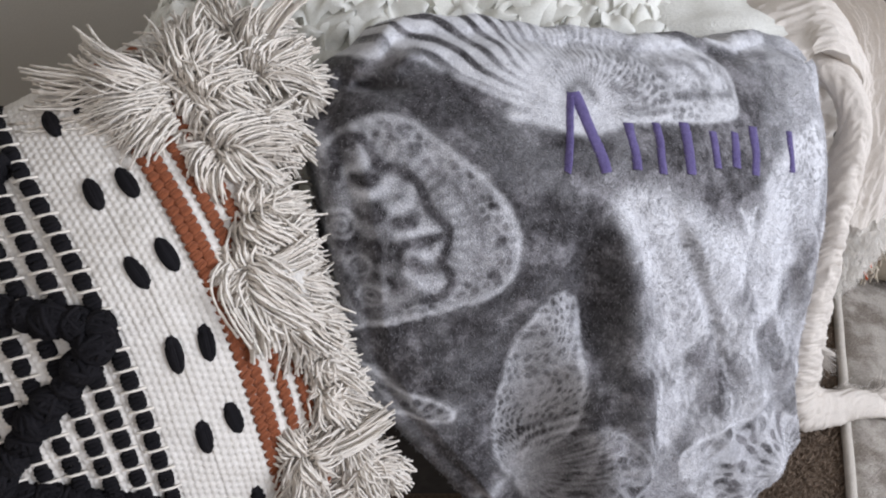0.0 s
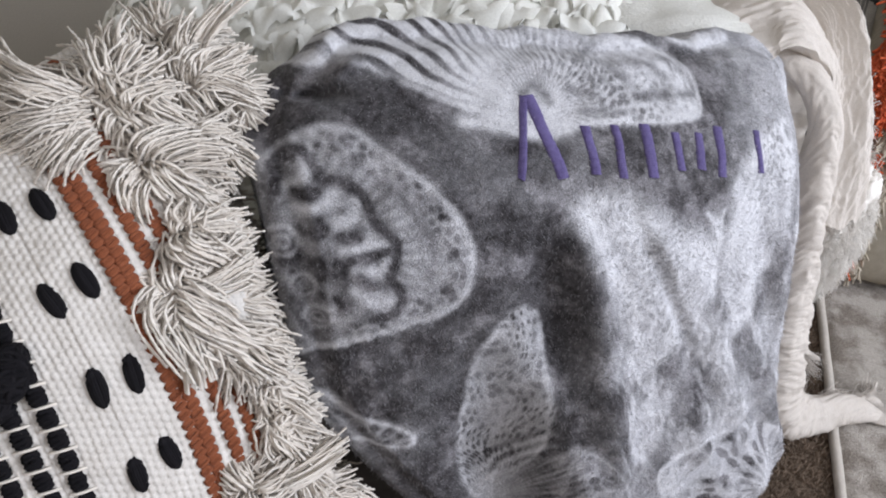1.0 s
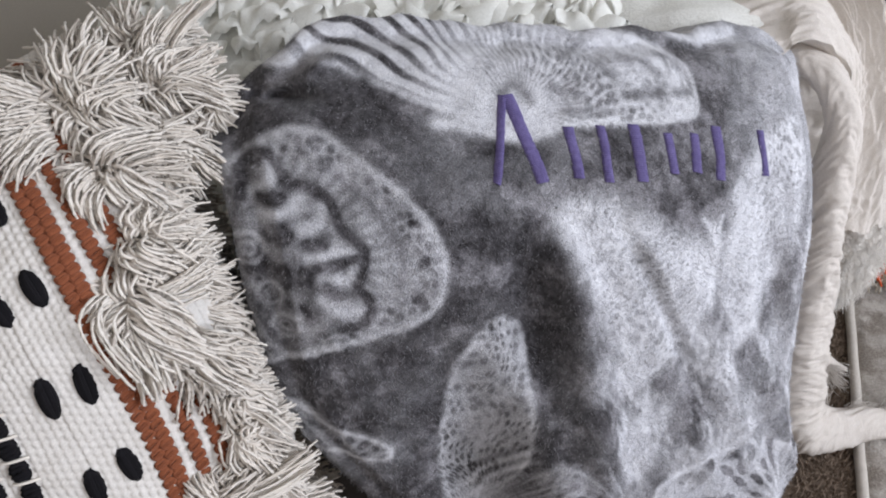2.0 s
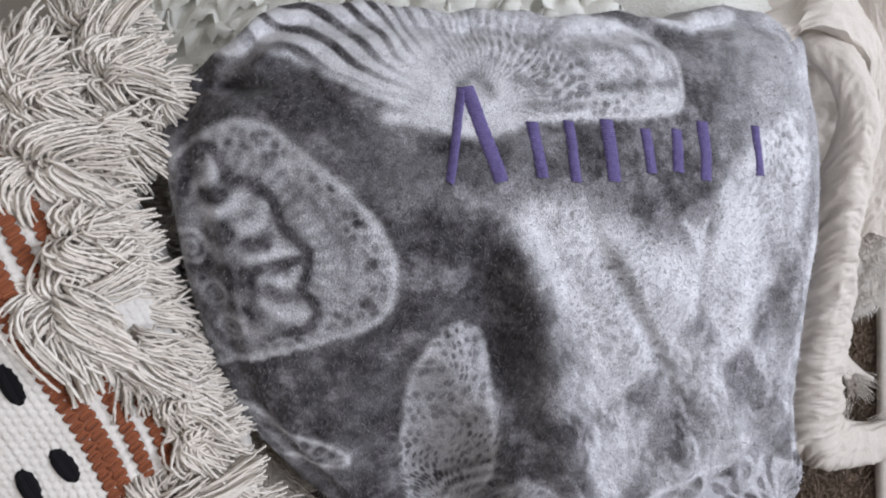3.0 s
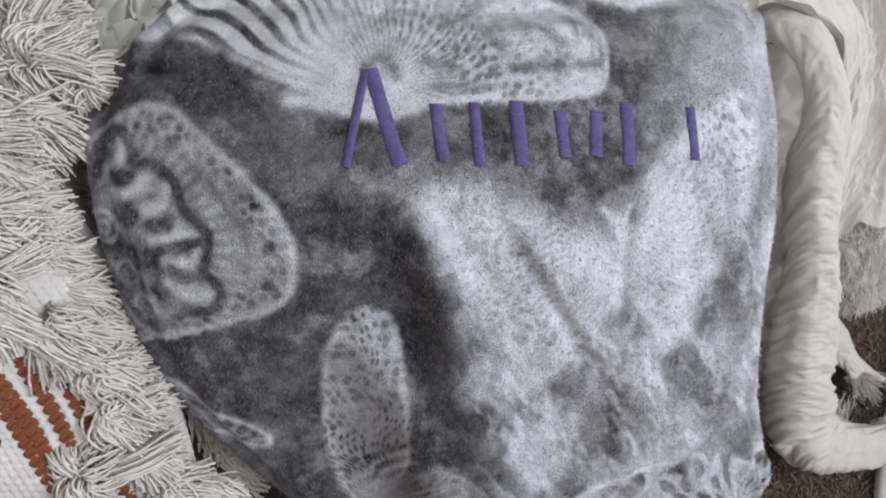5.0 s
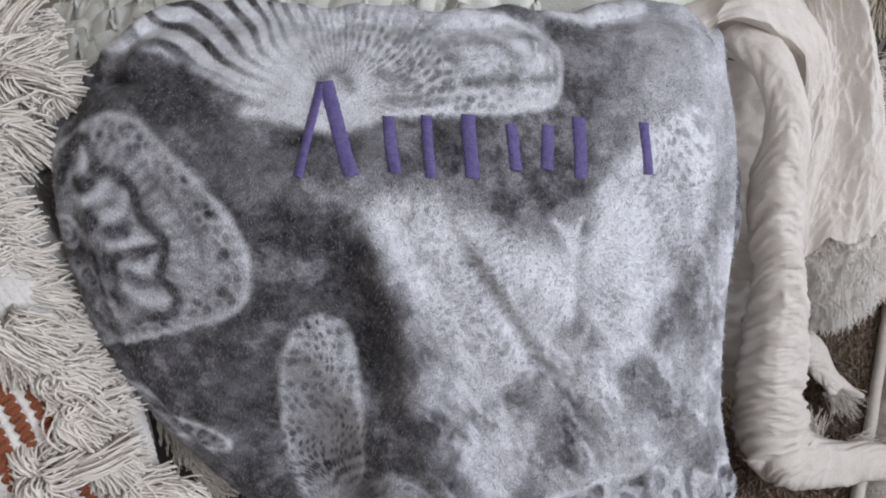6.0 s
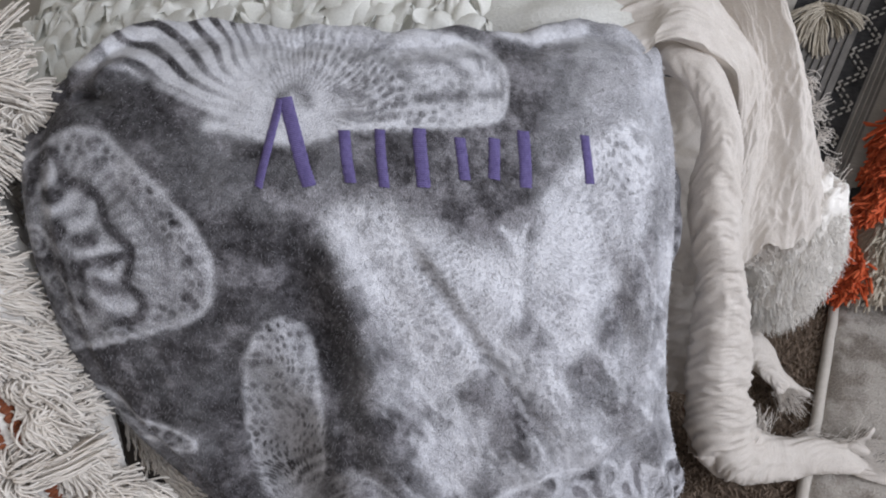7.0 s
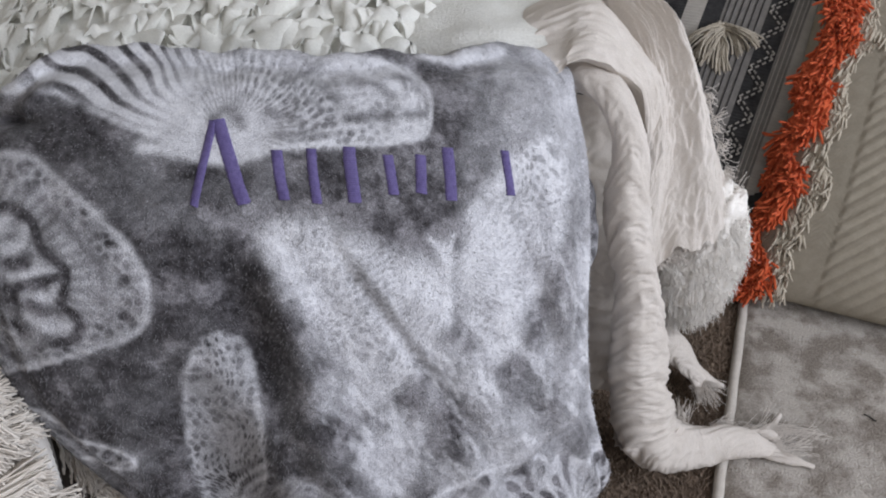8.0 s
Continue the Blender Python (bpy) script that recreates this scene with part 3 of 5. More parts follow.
    # butterfly with spread wings on the right half
    p = wing(p, u, v, [(-0.018, 0.012), (0.002, 0.023), (0.035, 0.021), (0.054, 0.008), (0.071, -0.009), (0.105, -0.036), (0.140, -0.066), (0.132, -0.111), (0.106, -0.150), (0.077, -0.170), (0.050, -0.172), (0.031, -0.133), (0.007, -0.075), (-0.010, -0.029)],
             (0.145, -0.07), 30, 0.0066, 0.90, seed=81, spots=0.46, rim=0.02, soft=0.014, ray_depth=0.12)
    p = wing(p, u, v, [(0.151, -0.077), (0.169, -0.047), (0.191, -0.013), (0.219, 0.010), (0.254, 0.025), (0.292, 0.027), (0.306, 0.003), (0.300, -0.040), (0.276, -0.083), (0.241, -0.116), (0.205, -0.149), (0.188, -0.190), (0.168, -0.182), (0.157, -0.128)],
             (0.145, -0.07), 28, 0.0070, 0.93, seed=91, spots=0.48, rim=0.03, soft=0.012, ray_depth=0.14)
    p = stroke(p, u, v, [(0.255, -0.02), (0.262, -0.06), (0.246, -0.11)], 0.010, 0.35, 0.45)
    p = stroke(p, u, v, [(0.132, -0.112), (0.145, -0.070), (0.147, -0.048)], 0.009, 0.98)
    p = stroke(p, u, v, [(0.145, -0.05), (0.140, -0.040), (0.134, -0.031)], 0.0028, 0.85)
    p = stroke(p, u, v, [(0.149, -0.05), (0.154, -0.045), (0.158, -0.036)], 0.0028, 0.85)
    p = stroke(p, u, v, [(0.053, -0.172), (0.059, -0.205), (0.056, -0.242)], 0.0052, 0.85)
    p = stroke(p, u, v, [(0.185, -0.02), (0.200, -0.09), (0.180, -0.175)], 0.013, 1.0, 0.7)
    p = stroke(p, u, v, [(0.262, -0.19), (0.25, -0.165), (0.262, -0.15)], 0.012, 0.60, 0.6)
    # small curved wing at the lower left, laced wing at the lower right
    p = wing(p, u, v, [(-0.283, -0.10), (-0.263, -0.108), (-0.246, -0.131), (-0.216, -0.150), (-0.195, -0.166), (-0.193, -0.181), (-0.211, -0.186), (-0.24, -0.176), (-0.27, -0.16)], (-0.28, -0.11), 14, 0.009, 0.50, seed=95, spots=0.40, rim=0.60, net=0.15)
    p = wing(p, u, v, [(0.06, -0.325), (0.108, -0.311), (0.141, -0.309), (0.196, -0.326), (0.277, -0.366), (0.33, -0.39), (0.33, -0.43), (0.27, -0.48), (0.16, -0.45), (0.09, -0.40)],
             (0.235, -0.43), 11, 0.024, 0.74, seed=97, spots=1.0, rim=0.22)
    p += 0.12 * lattice((u, v), 90, 36) * smooth(0.1, 0.4, p) + 0.16 * (brushed - 0.3) * smooth(-0.03, 0.02, u) * smooth(0.0, -0.10, v) * smooth(-0.34, -0.28, v)
    # hollow: dark dye patch plus fold shade; crease: shade, all put into the print
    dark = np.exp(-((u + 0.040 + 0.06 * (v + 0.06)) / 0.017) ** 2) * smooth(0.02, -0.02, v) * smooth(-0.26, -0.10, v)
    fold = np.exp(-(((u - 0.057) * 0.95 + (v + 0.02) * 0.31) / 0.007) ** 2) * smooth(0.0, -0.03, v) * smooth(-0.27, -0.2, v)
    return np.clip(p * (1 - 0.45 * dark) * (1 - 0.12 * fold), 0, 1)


# dark and pale clouds of the dye, fold shade among them: place, reach and strength
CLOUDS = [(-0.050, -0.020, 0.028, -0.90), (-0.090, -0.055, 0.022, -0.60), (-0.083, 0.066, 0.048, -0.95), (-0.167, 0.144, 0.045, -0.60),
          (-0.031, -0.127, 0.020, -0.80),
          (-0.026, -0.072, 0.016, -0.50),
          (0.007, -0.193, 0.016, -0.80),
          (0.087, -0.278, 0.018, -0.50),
          (0.249, 0.094, 0.028, -0.45),
          (0.164, 0.003, 0.022, -0.15),
          (0.184, -0.277, 0.030, -0.50),
          (-0.176, -0.059, 0.022, -0.35),
          (-0.075, -0.103, 0.020, -0.30),
          (0.037, 0.071, 0.020, -0.30),
          (-0.197, -0.214, 0.020, 0.20),
          (-0.240, -0.087, 0.028, 0.50),
          (-0.189, -0.110, 0.020, 0.40),
          (0.005, -0.066, 0.022, 0.60),
          (-0.018, -0.158, 0.020, 0.50),
          (0.071, -0.139, 0.040, 0.45),
          (0.170, -0.216, 0.030, 0.50),
          (0.252, -0.211, 0.020, 0.50),
          (0.289, -0.116, 0.020, 0.60),
          (0.178, 0.072, 0.020, 0.35),
          (0.298, 0.065, 0.025, 0.40),
          (-0.077, 0.023, 0.016, 0.35),
          (0.019, -0.248, 0.020, 0.30)]


def dye_and_shade(u, v):
    # broad left-dark, right-pale step: side light from the right put into the tone
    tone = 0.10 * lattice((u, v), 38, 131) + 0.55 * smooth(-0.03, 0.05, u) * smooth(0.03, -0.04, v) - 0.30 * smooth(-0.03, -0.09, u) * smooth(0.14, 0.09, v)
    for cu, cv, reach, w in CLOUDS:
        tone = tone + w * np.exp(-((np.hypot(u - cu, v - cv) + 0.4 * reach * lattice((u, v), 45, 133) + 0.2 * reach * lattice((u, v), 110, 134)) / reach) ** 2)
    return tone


def build_blanket():
    rows, cols = 620, 560
    curl = 0.07
    q = np.linspace(0, 1 + curl, rows)[:, None]
    s = np.linspace(-curl, 1 + curl, cols)[None, :]
    qi, si = np.clip(q, 0, 1), np.clip(s, 0, 1)
    v = -0.62 + 0.80 * qi + 0 * si
    for _ in range(6):
        u = uL(v) + si * (uR(v) - uL(v))
        v = -0.62 + qi * (vT(u) + 0.0022 * np.sin(u * 62) + 0.0014 * np.sin(u * 145 + 1) + 0.62)
    h = face_height(u, v)
    # edges roll over and back
    def roll(x, r):
        t = np.clip(x / curl, 0, 1) * 1.0
        turn = np.clip(t / 0.45, 0, 1) * math.pi / 2
        return r * np.sin(turn), -r * (1 - np.cos(turn)) - np.maximum(t - 0.45, 0) / 0.55 * 0.10
    ol, hl = roll(np.maximum(-s, 0), 0.022)
    orr, hr = roll(np.maximum(s - 1, 0), 0.016)
    ot, ht = roll(np.maximum(q - 1, 0), 0.016)
    near = smooth(0.0, 0.03, si) * smooth(1.0, 0.955, si) * smooth(1.0, 0.978, qi)
    h = h + folds(u, v) * np.maximum(near, 0.25) - 0.014 * (1 - near)
    P = BC + (u - ol + orr)[..., None] * BU + (v + ot)[..., None] * BV + (h + hl + hr + ht)[..., None] * BN
    P = fit_depth(P, u, v)
    P[..., 2] = np.maximum(P[..., 2], -0.006)
    ob = sheet("folded_blanket", P, MINKY)
    at = ob.data.attributes.new("print", "FLOAT", "POINT")
    share = print_and_shade(u - ol + orr, v + ot).astype(np.float32)
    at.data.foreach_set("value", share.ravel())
    tone = dye_and_shade(u - ol + orr, v + ot).astype(np.float32)
    ob.data.attributes.new("dye_and_shade", "FLOAT", "POINT").data.foreach_set("value", tone.ravel())
    # short nap: fibres that lean down over the whole face
    rs = np.random.RandomState(17)
    n = 22000
    ri, ci = rs.randint(int(rows * 0.20), rows - 1, n), rs.randint(1, cols - 1, n)
    grad_r, grad_c = P[np.minimum(ri + 1, rows - 1), ci] - P[ri, ci], P[ri, ci + 1] - P[ri, ci]
    nrm = unit(np.cross(grad_c, grad_r))
    d = unit(nrm * 0.8 - BV * 0.35 + 0.45 * rs.normal(size=(n, 3)))
    k = np.linspace(0, 1, 3)[None, :, None]
    hair = (P[ri, ci] + grad_r * rs.uniform(0, 1, (n, 1)) + grad_c * rs.uniform(0, 1, (n, 1)))[:, None] + d[:, None] * k * rs.uniform(0.0016, 0.0036, (n, 1, 1)) - BV * 0.0009 * k ** 2
    nap = tubes("nap", hair, np.array([0.00032, 0.00028, 0.00010])[None], MINKY, ob, sides=3)
    tagged(nap, kind="stuff")
    nat = nap.data.attributes.new("print", "FLOAT", "POINT")
    nap.data.attributes.new("dye_and_shade", "FLOAT", "POINT").data.foreach_set("value", np.repeat(tone[ri, ci], 15))
    # fibres paler than the cloth: a sparkle put into their colour
    nat.data.foreach_set("value", np.repeat(np.clip(share[ri, ci] * 0.9 + 0.30, 0, 1), 15).astype(np.float32))
    return tagged(ob, "folded grey plush blanket printed with pale butterflies beside cushions", "blanket")


def on_blanket(u, v, lift=0.0):
    u, v = np.asarray(u, float), np.asarray(v, float)
    h = face_height(u, v) + folds(u, v) + lift
    return fit_depth(BC + u[..., None] * BU + v[..., None] * BV + h[..., None] * BN, u, v)


blanket = build_blanket()


def inner_fold():
    """The next layer of the folded blanket, showing beside the right-hand edge."""
    t, k = np.meshgrid(np.linspace(0, 1, 130), np.linspace(0, 1, 60), indexing="ij")
    v = 0.045 - 0.265 * t
    turn = k * math.pi * 0.9
    reach = 0.062 * smooth(-0.05, 0.40, t) * smooth(1.0, 0.62, t) ** 0.7 + 0.006 * lattice((t * 9, k * 3), 1, 15)
    u = 0.284 + 0.010 * np.sin(t * 5) + reach * np.sin(turn)
    h = -0.088 - 0.026 * (1 - np.cos(turn)) + 0.003 * lattice((t * 14, k * 5), 1, 16) - 0.02 * smooth(0.8, 1.0, t)
    fold = sheet("inner_fold", BC + u[..., None] * BU + v[..., None] * BV + h[..., None] * BN, MINKY, blanket)
    fat = fold.data.attributes.new("print", "FLOAT", "POINT")
    lines = 0.5 + 0.5 * np.sin((v * 260 + 18 * k + 2 * lattice((t * 12, k * 4), 1, 18)))
    fat.data.foreach_set("value", np.clip(0.04 + 0.40 * lines * smooth(0.45, 0.7, t) + 0.2 * lattice((t * 10, k * 4), 1, 17), 0, 1).astype(np.float32).ravel())


inner_fold()


def satin_bar(u0, v0, u1, v1, width):
    """One embroidered bar of slanting satin stitches on the blanket."""
    a, b = np.array([u0, v0]), np.array([u1, v1])
    d = unit(b - a)
    nrm = np.array([-d[1], d[0]])
    n = int(np.linalg.norm(b - a) / 0.00022)
    t = np.linspace(0, 1, n)[:, None, None]
    k = np.linspace(-1, 1, 15)[None, :, None]
    rs = np.random.RandomState(int(1000 * abs(u0) + 77 * abs(v1)))
    thread = np.abs(np.sin(t * n * 0.00022 / 0.0016 * math.pi + 0.9 * k))
    w = width / 2 * (0.94 + 0.07 * thread + 0.05 * np.interp(t.ravel() * 40, np.arange(41), rs.uniform(-1, 1, 41))[:, None, None])
    uv = a + (b - a) * t + nrm * k * w + d * k * 0.0010
    lift = (0.0044 * np.sqrt(np.clip(1 - k ** 2, 0, 1)) * (0.62 + 0.38 * thread ** 0.6) - 0.0012)
    P = on_blanket(uv[..., 0], uv[..., 1]) + lift * BN
    return sheet("embroidered_bar", P, PURPLE, blanket, "raised purple satin-stitch bar")


# the name is kept as plain embroidered bars
for u0, v0, u1, v1, w in ((-0.062, 0.054, -0.032, 0.120, 0.008), (-0.021, 0.045, -0.028, 0.121, 0.013), (0.013, 0.040, 0.016, 0.084, 0.011), (0.040, 0.030, 0.046, 0.078, 0.010),
                          (0.073, 0.022, 0.080, 0.071, 0.013), (0.110, 0.019, 0.114, 0.055, 0.011), (0.136, 0.013, 0.145, 0.047, 0.012),
                          (0.164, -0.002, 0.173, 0.047, 0.013), (0.228, -0.016, 0.234, 0.028, 0.011)):
    satin_bar(u0, v0, u1, v1, w)

# ---- cream woven cushion with fringe ----
TOWARD, RIGHTWARD, UPWARD = np.array([0, -0.7071, 0.7071]), np.array([1.0, 0, 0]), np.array([0, 0.7071, 0.7071])
CC = np.array([-0.309, 0.363, 0.572])
CA0 = unit(0.455 * RIGHTWARD - 0.89 * UPWARD)
CB0 = unit(0.89 * RIGHTWARD + 0.455 * UPWARD)
CN = unit(TOWARD + 0.05 * CB0 + 0.08 * CA0)
CA = unit(CA0 - CN * (CA0 @ CN))
CB = np.cross(CN, CA) * np.sign(np.cross(CN, CA) @ CB0)
CH, CT = 0.225, 0.105


# first camera position, and shifts that move the cushion along its view rays
FIRST_CAMERA = np.array([0.0, 0.0, 1.06])
DEPTH_SHIFTS = curve_of([(-1.3, 0.035), (-1.0, 0.025), (-0.5, 0.014), (-0.2, 0.001), (0.05, 0.006), (0.25, 0.034), (0.45, 0.061), (0.7, 0.076), (1.0, 0.092), (1.3, 0.10)])


def on_cushion(s, t, lift=0.0):
    """A place on the cushion's front: s across towards the fringed side, t along it, both -1 to 1."""
    s, t = np.asarray(s, float), np.asarray(t, float)
    e = np.clip(1 - np.abs(s) ** 2.6, 0, 1) * np.clip(1 - np.abs(t) ** 2.6, 0, 1)
    h = CT * e ** 0.55 + lift
    bow = (0.20 * (t + 0.1) ** 2 + 0.03 * t) * np.clip((s + 0.4) / 0.7, 0, 1)
    P = CC + (CH * (s * (1 - 0.04 * (1 - t * t)) - bow))[..., None] * CB + (CH * t * (1 - 0.04 * (1 - s * s)))[..., None] * CA + h[..., None] * CN
    # fitted to the camera's view: depth changes, the place in the first view stays
    push_back = DEPTH_SHIFTS(t) * np.where(t > 0, np.clip(0.55 + 0.65 * s, 0.25, 1.0), 1.0) + 0.025 * smooth(0.62, 0.9, s) * np.exp(-((t - 0.05) / 0.3) ** 2)
    return FIRST_CAMERA + (P - FIRST_CAMERA) * (1 + push_back / 0.55)[..., None]


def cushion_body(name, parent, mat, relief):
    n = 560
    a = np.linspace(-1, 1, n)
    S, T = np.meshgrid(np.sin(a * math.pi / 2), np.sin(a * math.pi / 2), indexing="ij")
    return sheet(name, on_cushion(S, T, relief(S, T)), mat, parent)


def weave_relief(S, T):
    """Rows of plaited weft, about four millimetres each."""
    row = S * CH / 0.0052
    k = np.floor(row)
    ph = T * CH / 0.0064 + 0.5 * (k % 2) + 0.25 * lattice((S, T), 30, 5)
    return 0.0024 * np.sqrt(np.clip(1 - (2 * (row - k) - 1) ** 2, 0, 1)) * (0.35 + 0.65 * np.abs(np.sin(ph * math.pi))) + 0.002 * lattice((S, T), 8, 6)


cushion = empty("throw_cushion", "cream woven cushion with black tufts, rust stripes, shaggy fringe", "cushion")
cushion_body("cover", cushion, CREAM_WEAVE, weave_relief)
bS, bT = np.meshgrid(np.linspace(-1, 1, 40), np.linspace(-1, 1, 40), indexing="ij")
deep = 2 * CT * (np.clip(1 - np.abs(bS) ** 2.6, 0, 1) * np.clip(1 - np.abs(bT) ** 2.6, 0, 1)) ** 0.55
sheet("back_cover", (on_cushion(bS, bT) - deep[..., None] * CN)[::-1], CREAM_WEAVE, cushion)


def tuft(name, s, t, length, width, mat, strands=9, parent=None, turn=0.0, seed=0, full=2):
    """A tied tuft: a bundle of yarns that bulges in the middle and is pulled in at both ends."""
    rs = np.random.RandomState(seed)
    k = np.linspace(-1, 1, 9)[None, :]
    ang = np.linspace(0, math.pi, strands)[:, None] + rs.uniform(-0.1, 0.1, (strands, 1))
    bul = np.sqrt(np.clip(1 - np.abs(k) ** full, 0, 1)) * 0.92 + 0.08
    along = k * length / 2 + 0 * ang
    across = np.cos(ang) * width / 2 * bul
    lift = np.sin(ang) * width * 0.42 * bul + 0.0012
    ca, sa = math.cos(turn), math.sin(turn)
    P = on_cushion(s + (across * ca - along * sa) / CH, t + (across * sa + along * ca) / CH, lift)
    return tubes(name, P, width * 0.17, mat, parent, sides=6)


seed = 100
for i in range(7):
    t0 = -1.08 + 0.308 * i
    for s0, dt in ((0.455, 0.0), (0.565, -0.012 if i % 2 else 0.012)):
        if t0 > -0.97:
            tuft("black_tuft", s0, t0 + dt, 0.0265 + 0.002 * math.sin(5 * i), 0.0098, BLACK_YARN, 11, cushion, 0.14 * math.sin(i * 2.3 + s0 * 9), seed)
        seed += 1
for c, s0 in enumerate((0.29, 0.19, 0.09, -0.01, -0.11, -0.21, -0.31)):
    for i in range(25):
        t0 = -0.95 + 0.074 * i + 0.02 * (c % 2)
        tuft("black_stitch", s0, t0, 0.0088, 0.0128, BLACK_YARN, 6, cushion, math.pi / 2, seed, 6)
        seed += 1
        k = np.linspace(-1, 1, 7)
        tr = t0 + 0.037
        rung = on_cushion(s0 + 0.040 * k, tr + 0.010 * k, 0.0022 + 0.0030 * (1 - k ** 2))
        tubes("white_rung", rung[None], 0.0013, CREAM_YARN, cushion)
for col, s0 in enumerate((0.645, 0.679, 0.748, 0.812)):
    for i in range(55):
        t0 = -0.95 + 0.0345 * i + 0.017 * (col % 2)
        tuft("rust_stitch", s0, t0, 0.0080, 0.0066, RUST_YARN, 7, cushion, math.pi / 2 - 0.35, seed, 6)
        seed += 1


def pom(s, t, r, sd):
    """A black pom-pom of looped yarn."""
    rs = np.random.RandomState(sd)
    n = 46
    d = unit(rs.normal(size=(n, 3)) + np.array([0, 0, 0.7]))
    side = unit(np.cross(d, rs.normal(size=(n, 3))))
    k = np.linspace(-1.15, 1.15, 7)[None, :, None]
    L = r * (d[:, None] * np.cos(k) + side[:, None] * np.sin(k)) * rs.uniform(0.85, 1.1, (n, 1, 1))
    base = on_cushion(np.array(s), np.array(t), np.array(r * 0.55))
    P = base + L[..., 0:1] * CB + L[..., 1:2] * CA + L[..., 2:3] * CN
    return tubes("pom_pom", P, r * 0.17, BLACK_YARN, cushion, "black looped yarn pom-pom")


zig = [(0.22, -0.70), (-0.03, -0.56), (-0.28, -0.40), (0.017, -0.243), (0.123, -0.167), (0.211, -0.099), (0.29, -0.035), (0.21, 0.021), (0.103, 0.085), (0.001, 0.118), (-0.139, 0.199), (-0.28, 0.27),
       (-0.2, 0.353), (0.014, 0.493), (0.212, 0.623), (0.28, 0.68), (0.10, 0.78), (-0.1, 0.88)]
for i, (a, b) in enumerate(spline(zig, 40)):
    pom(a, b, 0.0118 + 0.0014 * math.sin(i * 1.9), 300 + i)


def tassel(name, base, aim, normal, length, spread, strands, mat, parent, sd, r=0.00125, lift=0.03):
    """A fringe tassel: many yarns from one knot, arching up and falling along aim."""
    rs = np.random.RandomState(sd)
    aim, normal = unit(aim), unit(normal)
    side = np.cross(normal, aim)
    k = np.linspace(0, 1, 18)[None, :, None]
    locks = 7
    pick = rs.randint(0, locks, strands)
    ang = (rs.normal(0, spread, locks)[pick] + rs.normal(0, 0.10, strands))[:, None, None]
    up = (rs.uniform(0.1, 0.9, locks)[pick] + rs.uniform(-0.1, 0.2, strands))[:, None, None]
    L = length * (rs.uniform(0.82, 1.08, locks)[pick] * rs.uniform(0.94, 1.02, strands))[:, None, None]
    d = aim * np.cos(ang) + side * np.sin(ang)
    start = base + rs.normal(0, 0.006, (strands, 1, 1)) * side + rs.normal(0, 0.004, (strands, 1, 1)) * aim
    arch = lift * up * np.sin(k * math.pi * 0.72) + 0.006 * up
    bend = rs.normal(0, 0.18, locks)[pick][:, None, None]
    wav = 0.0014 * np.sin(k * rs.uniform(5, 10, (strands, 1, 1)) + rs.uniform(0, 6, (strands, 1, 1)))
    P = start + d * L * k * (1 - 0.12 * k * up) + normal * arch + side * (wav + L * bend * k ** 2 + rs.normal(0, 0.004, (strands, 1, 1)) * k ** 2) + np.array([0, 0, -0.010]) * k ** 2
    return tubes(name, P, r, mat, parent, twist=38.0)


def brush(base, aim, normal, length, strands, sd, open_out=0.9, r=0.00140, lift=0.032):
    """A cut tassel combed over to one side: locks of yarn rise from the knot, part, fall and end bluntly."""
    rs = np.random.RandomState(sd)
    normal, aim = unit(normal), unit(aim)
    side = np.cross(normal, aim)
    locks = 9
    la = rs.normal(0, open_out, locks)
    pick = rs.randint(0, locks, strands)
    ang = (la[pick] + rs.normal(0, 0.065, strands))[:, None, None]
    up = (rs.uniform(0.1, 1.0, locks)[pick] + rs.uniform(-0.12, 0.22, strands))[:, None, None]
    L = length * (rs.uniform(0.70, 1.10, locks)[pick] * rs.uniform(0.90, 1.03, strands))[:, None, None]
    k = np.linspace(0, 1, 13)[None, :, None]
    out = aim * np.cos(ang) + side * np.sin(ang)
    turn = np.cross(normal, out)
    swirl = rs.normal(0, 0.32, locks)[pick][:, None, None] + rs.normal(0, 0.07, (strands, 1, 1))
    start = base + rs.normal(0, 0.0065, (strands, 1, 1)) * side + rs.normal(0, 0.0065, (strands, 1, 1)) * aim
    P = start + out * L * k * (1.08 - 0.28 * up * k) + turn * L * swirl * k ** 2
    P = P + normal * (0.006 + lift * up * np.sin(k * math.pi * 0.60)) + 0.0010 * np.sin(k * 17 + rs.uniform(0, 6, (strands, 1, 1))) * turn + np.array([0, 0, -0.010]) * k ** 2
    P = P + 0.00042 * np.cumsum(rs.normal(size=P.shape), 1) * k
    return tubes("tassel", P, r, CREAM_YARN, cushion, twist=38.0)


